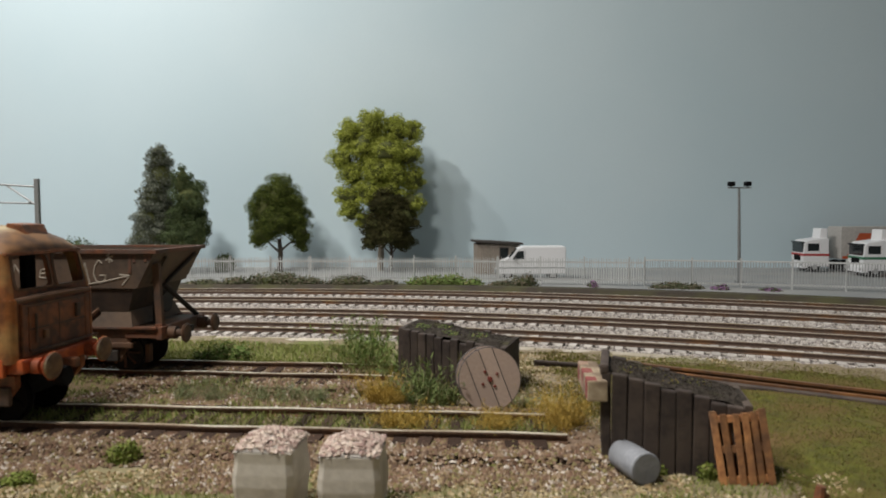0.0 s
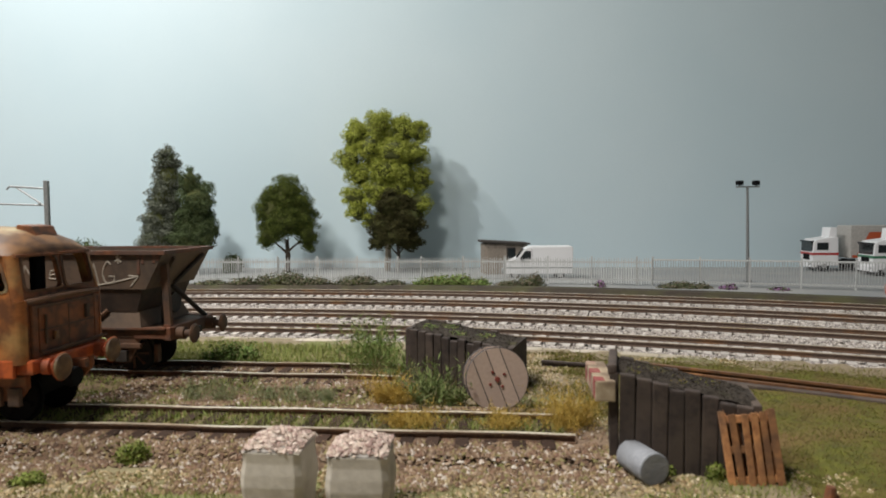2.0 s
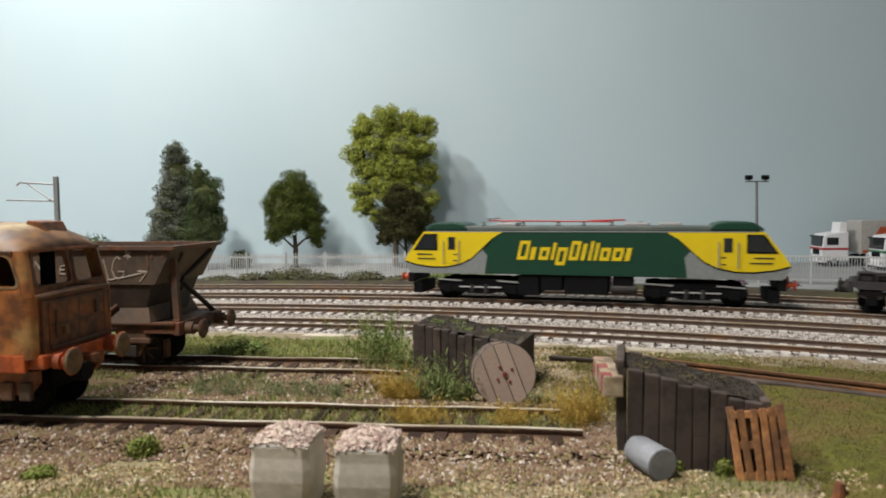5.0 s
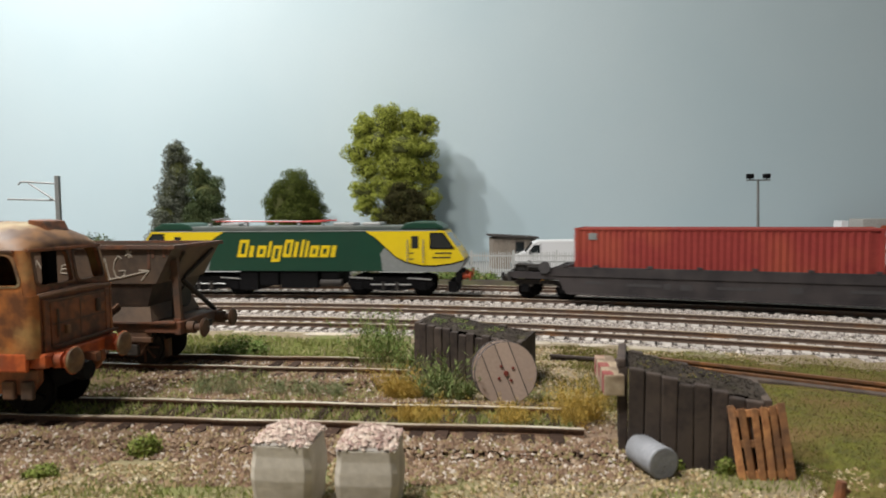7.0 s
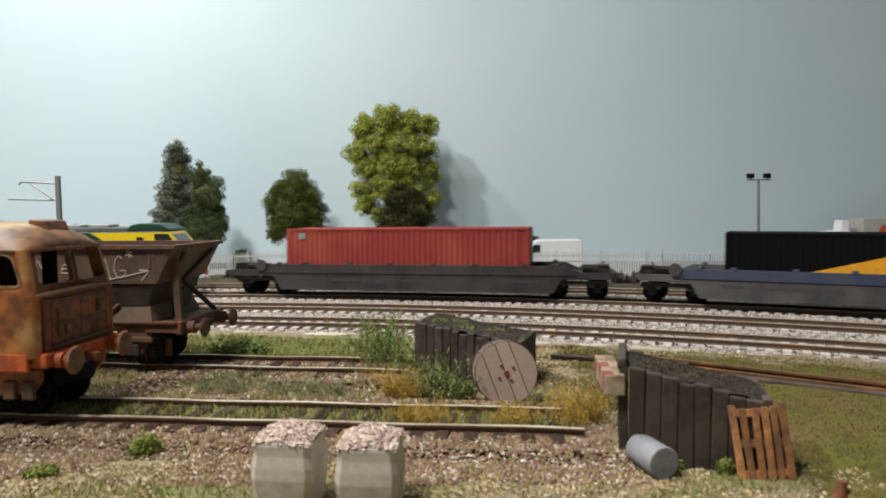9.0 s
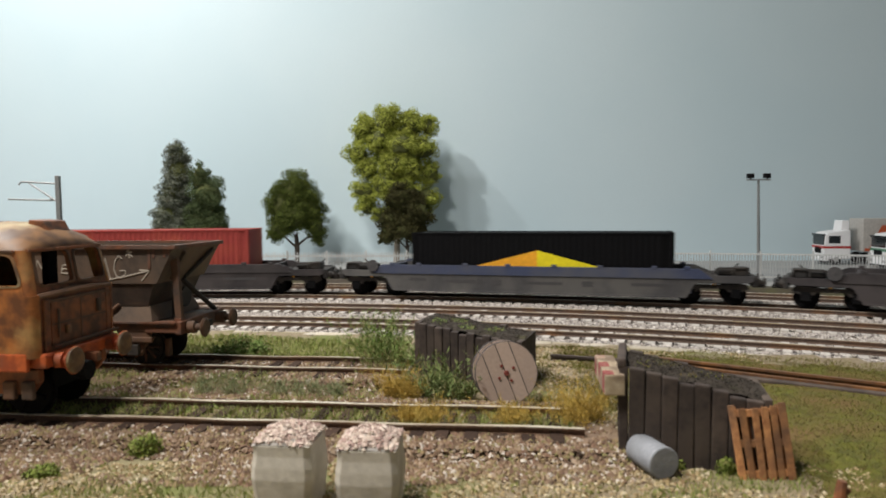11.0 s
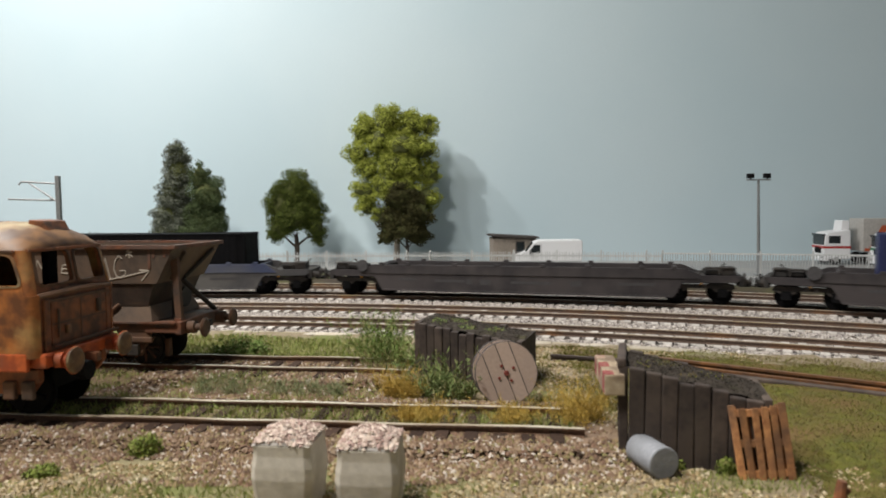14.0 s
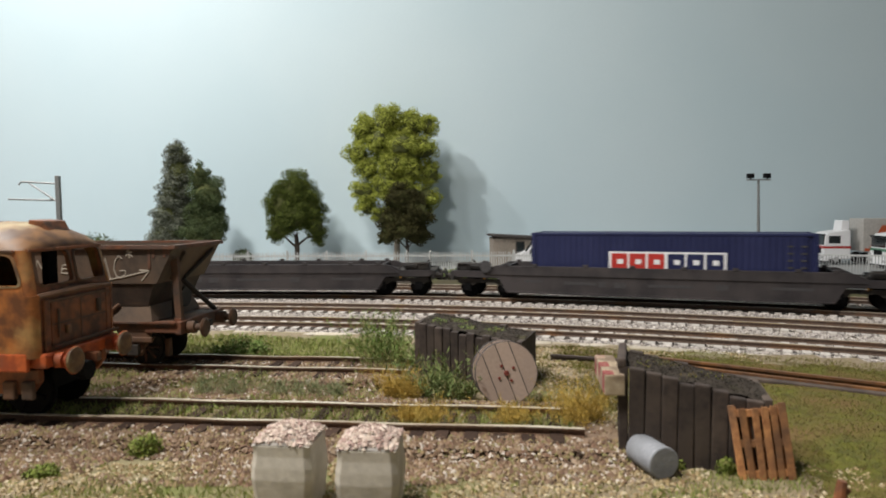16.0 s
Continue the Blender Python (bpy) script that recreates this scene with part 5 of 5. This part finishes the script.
def tree(name, x, y, label, trunk, limbs, lobes, count, leaf, size, bark="trunk", fit=(1, 1), seed=1):
    x, y, fit = x * 1.03, y + 1.6, (fit[0] * 1.03, fit[1] * 1.03)
    jit = random.Random(seed)
    lobes = [(a + jit.uniform(-.22, .22), b + jit.uniform(-.3, .3), c + jit.uniform(-.25, .25), d * jit.uniform(.85, 1.15), e, f * jit.uniform(.85, 1.15)) for a, b, c, d, e, f in lobes]
    lobes = [(a * fit[0], b, c * fit[1], d * fit[0], e, f * fit[1]) for a, b, c, d, e, f in lobes]
    t = thing(name, label, "tree", P(x, y, -.3), "trees before the backdrop")
    tr = rod((0, 0, 0), (.05, 0, trunk[0] * .55), trunk[1] * 1.25, trunk[1], 9)
    rod((.05, 0, trunk[0] * .53), (-.03, .03, trunk[0]), trunk[1], trunk[1] * .7, 9, tr)
    for q in limbs:
        rod(*q, trunk[1] * .55, trunk[1] * .2, 7, tr)
    part("trunk", tr, M[bark], t)
    # solid lumps added within the crown, coloured as shade behind the leaf gaps
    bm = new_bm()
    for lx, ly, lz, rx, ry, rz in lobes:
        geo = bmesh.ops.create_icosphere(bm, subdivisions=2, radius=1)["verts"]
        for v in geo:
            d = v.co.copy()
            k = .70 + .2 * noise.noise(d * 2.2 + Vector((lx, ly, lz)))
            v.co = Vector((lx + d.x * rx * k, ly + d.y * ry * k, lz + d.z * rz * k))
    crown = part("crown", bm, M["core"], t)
    clumps = []
    for lx, ly, lz, rx, ry, rz in lobes:
        for _ in range(int(22 + 16 * rx * rz)):
            d = Vector((jit.gauss(0, 1), jit.gauss(0, 1) - .25, jit.gauss(0, 1))).normalized()
            k, q = jit.uniform(.64, .97), jit.uniform(.18, .36)
            m = (rx * ry * rz) ** (1 / 3)
            clumps.append((lx + d.x * rx * k, ly + d.y * ry * k, lz + d.z * rz * k, m * q * jit.uniform(.9, 1.35), m * q, m * q * jit.uniform(.65, 1.0)))
    leaves = part("leaves", leaf_mesh("leaves", clumps, count, size, M[leaf], .10), None, crown)
    tagged(leaves, kind="stuff")
    return t


tree("tree", -3.65, 52.0, "tall lime-green tree with a wide blocky crown", (4.6, .22), [((0, 0, 3.0), (-1.4, 0, 4.8)), ((0, 0, 3.0), (1.3, 0, 5.0))],
     [(-2.3, 0, 10.5, 1.15, 1.2, 1.2), (-.6, -.2, 11.3, 1.35, 1.3, 1.15), (1.2, 0, 10.9, 1.2, 1.2, 1.2), (2.6, .2, 10.5, .85, 1, 1.1), (-2.9, -.2, 8.7, 1.1, 1.1, .95), (-1.3, -.5, 9.3, 1.05, 1.1, 1.0), (.5, -.5, 9.2, 1.2, 1.2, 1.1), (2.2, -.1, 8.7, 1.1, 1.2, 1.1),
      (-1.9, -.3, 7.3, 1.2, 1.2, 1.0), (-.2, -.6, 7.5, 1.15, 1.1, 1.0), (1.4, -.4, 7.2, 1.1, 1.1, 1.05), (2.7, 0, 6.9, .85, 1, 1.1), (-2.5, -.1, 5.9, 1.05, 1.1, .95), (-.9, -.5, 5.9, 1.15, 1.1, 1.0), (.8, -.3, 5.6, 1.2, 1.1, 1.1), (2.3, 0, 5.1, 1.0, 1.1, 1.0),
      (-2.2, -.1, 4.5, .95, 1, .85), (-1.3, 0, 3.8, .8, .9, .7), (1.6, 0, 4.0, 1.0, 1, .8), (.2, .4, 4.9, 1.2, 1.0, 1.0), (0, .6, 8.5, 2.2, 1.2, 2.8)], 120000, "leafbig", .048, "paletrunk", fit=(1.02, 1.02), seed=70000)
tree("tree", -2.75, 50.3, "smaller dark olive tree beside the tall one", (2.5, .13), [((0, 0, 1.4), (-.9, 0, 2.4)), ((0, 0, 1.4), (.8, 0, 2.4))],
     [(-.2, 0, 4.9, 1.4, 1.2, 1.2), (-1.1, 0, 3.4, 1.1, 1.1, 1.3), (.7, 0, 3.8, 1.35, 1.2, 1.4), (-.3, -.3, 2.5, 1.5, 1.2, .9), (1.1, 0, 2.5, .9, 1, .9), (-1.3, 0, 2.1, .7, .8, .6)], 48000, "leafdark", .045, seed=34000)
tree("tree", -11.5, 51.9, "round-headed deep green tree on a forked trunk", (2.6, .20), [((0, 0, 1.5), (-1.2, 0, 2.6)), ((0, 0, 1.6), (1.3, 0, 2.7)), ((.9, 0, 2.3), (2.0, 0, 2.6))],
     [(0, 0, 5.4, 1.9, 1.7, 1.45), (-1.1, 0, 4.6, 1.6, 1.5, 1.6), (1.0, 0, 4.6, 1.7, 1.5, 1.7), (-1.6, 0, 3.2, 1.2, 1.3, 1.2), (0, -.3, 3.7, 1.8, 1.5, 1.4), (1.7, 0, 3.3, 1.15, 1.2, 1.4), (2.2, 0, 2.2, .62, .7, .8), (-2.1, 0, 2.5, .6, .7, .6)], 66000, "leafround", .045, fit=(.83, 1.05), seed=46000)
tree("tree", -20.5, 51.0, "tall grey-green poplar-shaped tree", (4, .16), [],
     [(0, 0, 8.1, 1.05, 1, 1.2), (.2, 0, 6.7, 1.3, 1.2, 1.4), (-.2, 0, 5.2, 1.45, 1.3, 1.5), (-.5, 0, 3.7, 1.7, 1.4, 1.5), (-.7, 0, 2.4, 2.0, 1.5, 1.2), (.6, 0, 3.6, 1.4, 1.2, 1.6), (-1.9, 0, 1.9, .8, .9, .9)], 56000, "leafgrey", .048, fit=(.83, 1.11), seed=36000)
tree("tree", -18.0, 49.8, "bushy green tree beside the poplar", (3, .14), [((0, 0, 1.0), (-.6, 0, 1.9)), ((0, 0, 1.0), (.6, 0, 1.8))],
     [(-.1, 0, 6.2, .85, .9, 1.1), (.1, 0, 5.0, 1.25, 1.1, 1.4), (-.1, 0, 3.6, 1.45, 1.2, 1.4), (.5, 0, 3.0, 1.4, 1.2, 1.3), (-.6, 0, 2.4, 1.3, 1.1, .9), (1.0, 0, 2.3, .9, 1, .8)], 46000, "leafcon", .045, fit=(1.0, 1.13), seed=30000)


def bush(x, y, z, lobes, count, leaf, size, label, core=True, fuzz=.2):
    t = thing("bush", label, "bush", P(x, y, z), "bushes")
    # added filler lumps in the same shade colour as the tree crowns
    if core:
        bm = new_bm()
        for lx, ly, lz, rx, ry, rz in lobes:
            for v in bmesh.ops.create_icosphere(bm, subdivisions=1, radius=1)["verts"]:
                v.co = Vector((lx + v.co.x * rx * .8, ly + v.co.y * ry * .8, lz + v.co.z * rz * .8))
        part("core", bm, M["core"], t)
    tagged(part("leaves", leaf_mesh("leaves", lobes, count, size, M[leaf], fuzz), None, t), kind="stuff")
    return t


for x, w, h, leaf, label in ((-28.2, 1.4, 1.0, "leafcon", "low dark green bush before the backdrop"), (-16.3, .6, .5, "leafcon", "small bush before the backdrop")):
    bush(x, 53.5, -.3, [(0, 0, h, w, .9, h * 1.4), (w * .5, 0, h * 1.4, w * .6, .7, h)], 2500, leaf, .08, label)
for a, w, h, leaf, label in ((.035, 1.0, .35, "scrub", "low grey scrub at the fence foot"), (.058, .8, .5, "scrub", "low grey scrub at the fence foot"), (.088, 1.7, .75, "scrub", "brownish scrub at the fence foot"), (.108, 1.5, .5, "scrub", "low grey scrub at the fence foot"),
                             (.145, 1.2, .6, "scrub", "low grey scrub at the fence foot"), (.17, .9, .35, "scrub", "low grey scrub at the fence foot"), (.20, 1.1, .55, "weed", "green bramble clump at the fence"), (.215, 1.2, .65, "weed", "green bramble clump at the fence"), (.232, .8, .45, "weed", "green bramble clump at the fence"),
                             (.27, .8, .65, "scrub", "brownish scrub at the fence foot"), (.255, .7, .35, "scrub", "brownish scrub at the fence foot"), (.368, 1.0, .38, "scrub", "dark scrub at the fence foot"), (.38, .8, .3, "scrub", "dark scrub at the fence foot"), (.318, .25, .38, "purple", "purple flowering weed at the fence"), (.40, .45, .3, "purple", "purple flowering weed at the fence"), (.43, .5, .22, "purple", "purple flowering weed at the fence")):
    x, y, z = arc(fence_r(a) - 1.0, a)
    bush(x, y, -.42, [(0, 0, h * .45, w, .45, h * .65), (w * .4, 0, h * .4, w * .5, .4, h * .8), (-w * .5, .1, h * .3, w * .5, .4, h * .5)], int(1500 * w), leaf, .06, label, leaf != "purple")


def flock_clump(x, y, w, h, leaf, label, n=2600, size=.032):
    t = bush(x, y, -.34, [(0, 0, h * .45, w, w * .6, h * .55), (w * .45, .1, h * .5, w * .5, w * .4, h * .5), (-w * .4, -.05, h * .35, w * .55, w * .4, h * .42)], n, leaf, size, label, False, .33)
    return t


def leafy_stems(x, y, r, h, stems, per, leaf, size, label, spread=.5):
    """Thin arching stems with small leaves along them."""
    pts, verts, faces = [], [], []
    for i in range(stems):
        bx, by = rng.normal(x, r * .4), rng.normal(y, r * .35)
        dx, dy = rng.normal(0, spread, 2)
        hh = h * rng.uniform(.45, 1.1)
        for k in range(6):
            u0, u1 = k / 6, (k + 1) / 6
            a = np.array((bx + dx * hh * u0 ** 1.5, by + dy * hh * u0 ** 1.5, -.36 + hh * u0))
            c = np.array((bx + dx * hh * u1 ** 1.5, by + dy * hh * u1 ** 1.5, -.36 + hh * u1))
            q = len(verts)
            w = .010 * (1 - .7 * u0)
            verts += [a - (w, 0, 0), a + (w, 0, 0), c]
            faces.append((q, q + 1, q + 2))
        for k in range(per):
            u = rng.uniform(.15, 1)
            p = np.array((bx + dx * hh * u ** 1.5, by + dy * hh * u ** 1.5, -.36 + hh * u)) + rng.normal(0, .03, 3)
            d = rng.normal(0, .6, 3)
            d[2] = abs(d[2]) + .45
            d *= size * rng.uniform(1.0, 3.0) / np.linalg.norm(d)
            e = np.cross(d, rng.normal(0, 1, 3))
            e *= size * .17 / np.linalg.norm(e)
            q = len(verts)
            verts += [p, p + d * .5 + e, p + d, p + d * .5 - e]
            faces += [(q, q + 1, q + 2), (q, q + 2, q + 3)]
    ob = new("weed_clump", raw("weed_clump", verts, faces, M[leaf]))
    return tagged(ob, label, "weeds", "weed clumps", "stuff")


# tall weeds by the far stop block, brambles before it, ochre tufts along the near siding
leafy_stems(-1.75, 18.7, .8, 1.6, 85, 34, "weed", .075, "tall green weeds at the end of a siding", .4)
leafy_stems(-1.0, 18.0, .55, 1.35, 34, 24, "weed", .08, "tall green weeds at the end of a siding", .45)
leafy_stems(-1.5, 18.2, 1.1, .75, 50, 14, "drygrass", .07, "dry stalks among green weeds", .4)
for x, y, r, h in ((-.45, 15.75, .45, .85), (.1, 15.65, .45, .7), (-.1, 15.9, .35, 1.05), (.45, 15.5, .3, .45)):
    leafy_stems(x, y, r, h, 26, 22, "bramble", .085, "green bramble clump before the stop block", .85)
for x, y, w, h in ((-1.15, 15.75, .48, .55), (-.35, 13.45, .55, .42), (1.42, 13.35, .42, .40), (2.62, 13.4, .62, .62), (2.95, 13.55, .4, .75), (-.75, 13.6, .35, .32), (-.9, 15.5, .35, .4)):
    leafy_stems(x, y, w * .95, h * 1.35, 120, 40, "ochre", .032, "ochre flock tuft beside the siding", .55)
for x, y, w, h in ((-5.62, 12.1, .24, .36), (-7.0, 11.2, .22, .16), (4.78, 11.0, .12, .22), (4.02, 11.25, .09, .14)):
    flock_clump(x, y, w, h, "bright", "bright green weed tuft on the gravel", 1500, .026)
flock_clump(-6.2, 20.0, .75, .6, "weed", "green bush behind the hopper wagon", 3000, .04)
for x, y, r, h in ((-5.9, 16.2, .6, .55), (-5.2, 16.1, .6, .55), (-4.1, 16.1, .6, .45), (-3.4, 16.0, .6, .45), (-2.7, 16.0, .4, .3)):
    leafy_stems(x, y, r * .9, h * 1.1, 45, 22, "greyweed", .04, "grey-green weeds between the sidings", .5)

# ---- grass fibres and loose stone ----


def in_track(x, y):
    return (np.abs(y - (13.90 - .109 * (x + 4.67))) < .72) & (x < 2.8) | (np.abs(y - (18.55 - .1267 * (x + 6.2))) < .72) & (x < -.8)


def region(n, x0, x1, y0, y1, keep):
    x, y = rng.uniform(x0, x1, n), rng.uniform(y0, y1, n)
    f = np.array([noise.noise(Vector((a * .7, b * .9, 21))) for a, b in zip(x, y)])
    k = keep(x, y, f)
    return x[k], y[k]


def cess_y(x):
    return CY + np.sqrt(69.6 ** 2 - (x - CX) ** 2)


def zs(x, y):
    return np.array([ground_z(a, b) for a, b in zip(x, y)])


def surface(x, y):
    """Top of the ground or of a siding's bed."""
    z = zs(x, y)
    for f, x1 in ((y_a, 3.4), (y_b, -.3)):
        d = np.abs(y - f(x))
        z = np.where(x < x1, np.maximum(z, np.interp(d, [1.5, 1.75], [-.165, -.37])), z)
    return z


def on_sleeper(x, y):
    """Over a sleeper of the near siding."""
    d = y - y_a(x)
    return (np.abs(d) < 1.02) & (np.abs((x - .108 * d + 23.97) % .54 - .27) < .145)


def lay(name, xy, dz, label, mat, size=None, height=None, width=.012, lean=.25):
    x, y = xy
    z = surface(x, y) + dz
    pts = np.stack([x, y, z], 1)
    if size:
        ob = scatter_stones(name, pts, rng.uniform(*size, len(x)), M[mat])
        return tagged(ob, label, "gravel", kind="stuff")
    ob = part(name, blades_mesh(name, pts, rng.uniform(*height, len(x)), width, lean, M[mat]))
    return tagged(ob, label, "grass", kind="stuff")


moss = grid_sheet([4.6 + .2 * i for i in range(60)], [9 + .25 * i for i in range(47)],
                  lambda x, y: ground_z(x, y) + .02 - .25 * max(0, min(1, (5.9 + .5 * noise.noise(Vector((y, x, 4))) - x - (1.6 if y > 13 else 0)) * 1.2)) - .25 * max(0, min(1, y - (cess_y(x) - 1.5) + .6 * noise.noise(Vector((x, 2, 2))))))
tagged(part("moss_patch", moss, M["mosssheet"]), "olive green moss covering beside the stop block", "moss", kind="structure")
lay("grass", region(30000, -12, -1.2, 19.3, 25.6, lambda x, y, f: (y < cess_y(x) - .7) & (y > y_b(x) + .8) & (f > -.45)), 0, "short green grass behind the sidings", "grass", height=(.05, .2), lean=.4)
lay("grass", region(26000, -12, 2.6, 12.6, 16.5, lambda x, y, f: (np.abs(y - y_a(x)) < .58) & (f > -.5)), 0, "grass growing between the siding rails", "grass", height=(.04, .19), lean=.4)
lay("grass", region(13000, -12, -1.5, 14.8, 18.4, lambda x, y, f: (y > y_a(x) + .8) & (y < y_b(x) - .9 - .5 * (x + 4 > 0)) & (f > .02) & (x < -3.0 + 6 * f)), 0, "patchy grass between the sidings", "grass", height=(.05, .18), lean=.45)
lay("moss", region(75000, 3.6, 12, 9.2, 20.5, lambda x, y, f: (y < cess_y(x) - 1.2) & (f > -.5) & ((x > 5.7 + .3 * f) | (y > 13.4))), .01, "short mossy green flock beside the stop block", "moss", height=(.02, .07), width=.008, lean=.9)
lay("moss", region(26000, 3.6, 14, 11, 22.5, lambda x, y, f: (y < cess_y(x) - .28) & (y > cess_y(x) - 2.0) & (f > -.35)), .01, "mossy flock beside the cable trough", "moss", height=(.03, .10), width=.009, lean=.8)
lay("grass", region(16000, -.5, 5, 13.5, 21.5, lambda x, y, f: (y < cess_y(x) - .2) & (f > -.05)), 0, "thin grass on sandy ground", "moss", height=(.04, .13))
lay("grass", region(22000, -8.5, 6.2, 7.6, 10.9, lambda x, y, f: (f > -.1 + .28 * (y - 9.3) / 2 + .12 * (x > -4))), 0, "thin grass in the sandy foreground", "grass", height=(.03, .12))
lay("dry_grass", region(9000, -12, 6, 8, 11.5, lambda x, y, f: f < .2), 0, "dry fibres in the sandy foreground", "drygrass", height=(.02, .09))
lay("gravel", region(16000, -9.5, 7, 7.6, 11.7, lambda x, y, f: (f < .35) & ((x < 5) | (f < 0))), .01, "loose sandy gravel", "gravel", size=(.02, .055))
lay("stones", region(30000, -12, 3.3, 10.7, 13.6, lambda x, y, f: (y < y_a(x) - .76) & ~(on_sleeper(x, y) & (rng.uniform(0, 1, len(x)) < .93)) & (y > y_a(x) - 2.4 - 2.0 * f - rng.uniform(-.3, .7, len(x)))), .015, "mixed brown and white ballast stones", "stones", size=(.025, .075))
lay("stones", region(26000, -12, 3.5, 12.0, 15.9, lambda x, y, f: (np.abs(y - y_a(x)) < 1.6) & (np.abs(y - y_a(x)) > .72) & ~on_sleeper(x, y) & ((np.abs(y - y_a(x)) > 1.2) | (rng.uniform(0, 1, len(x)) < .35))), .015, "mixed ballast stones in a siding", "stones", size=(.02, .05))
lay("stones", region(24000, -12, -.4, 14.5, 19.5, lambda x, y, f: (y > y_a(x) + .75) & (y < y_b(x) + .5) & ((f < .1) | (x > -3.5))), .015, "mixed brown stones between the sidings", "stones", size=(.03, .075))
lay("stones", region(6000, -12, 3.5, 12.0, 15.9, lambda x, y, f: (np.abs(y - y_a(x)) < .54)), .01, "mixed ballast stones in a siding", "stones", size=(.02, .045))
lay("stones", region(9000, -12, -.6, 16.5, 20.5, lambda x, y, f: (np.abs(y - y_b(x)) < 1.4) & (np.abs(np.abs(y - y_b(x)) - .63) > .09)), .01, "mixed ballast stones in a siding", "stones", size=(.02, .05))
lay("gravel", region(13000, -1, 9, 13.2, 22.2, lambda x, y, f: (y < cess_y(x) - .25) & (f < .12) & ((x < 4.2) | (y > cess_y(x) - 1.6))), .01, "loose sandy gravel", "gravel", size=(.02, .05))

n = 90000
aa, rr = rng.uniform(-.12, .58, n), rng.uniform(70.35, 86.2, n)
keep = np.ones(n, bool)
for r in RADII:
    keep &= np.abs(np.abs(rr - r) - .63) > .09
aa, rr = aa[keep], rr[keep]
near_sl = np.min(np.abs(rr[:, None] - np.array(RADII)[None]), 1)
zz = MZ - .215 + np.where(near_sl < 1.18, -.075, .02) + rng.uniform(-.02, .02, len(rr))
pts = np.stack([CX + rr * np.sin(aa), CY + rr * np.cos(aa), zz], 1)
tagged(scatter_stones("ballast", pts, rng.uniform(.03, .075, len(rr)), M["balstones"]), "pale grey stone ballast of the main lines", "ballast", kind="stuff")


# ---- motion of the train ----
RUN = ((0, 76.9), (1, 69.5), (2, 62.1), (3, 54.75), (4, 47.5), (5, 40.25), (6, 32.95), (7, 25.55), (8, 18.15), (9, 10.75), (10, 3.4), (11, -3.95), (12, -11.2), (13, -18.35), (14, -25.5), (15, -32.7), (16, -39.9))


def run_at(t):
    k = min(int(t), 15)
    (t0, s0), (t1, s1) = RUN[k], RUN[k + 1]
    return s0 + (s1 - s0) * (t - t0)


def motions():
    for ob, behind in CONSIST:
        walk(ob, [(t, on_arc(R3, (s + behind) / R3, MZ)) for t, s in RUN])
    steps = [k / 15 for k in range(241)]
    for w, x, r in SPIN:
        walk(w, [(t, P(x, 0, r, 0, math.degrees((run_at(t) - RUN[0][1]) / r))) for t in steps])


motions()
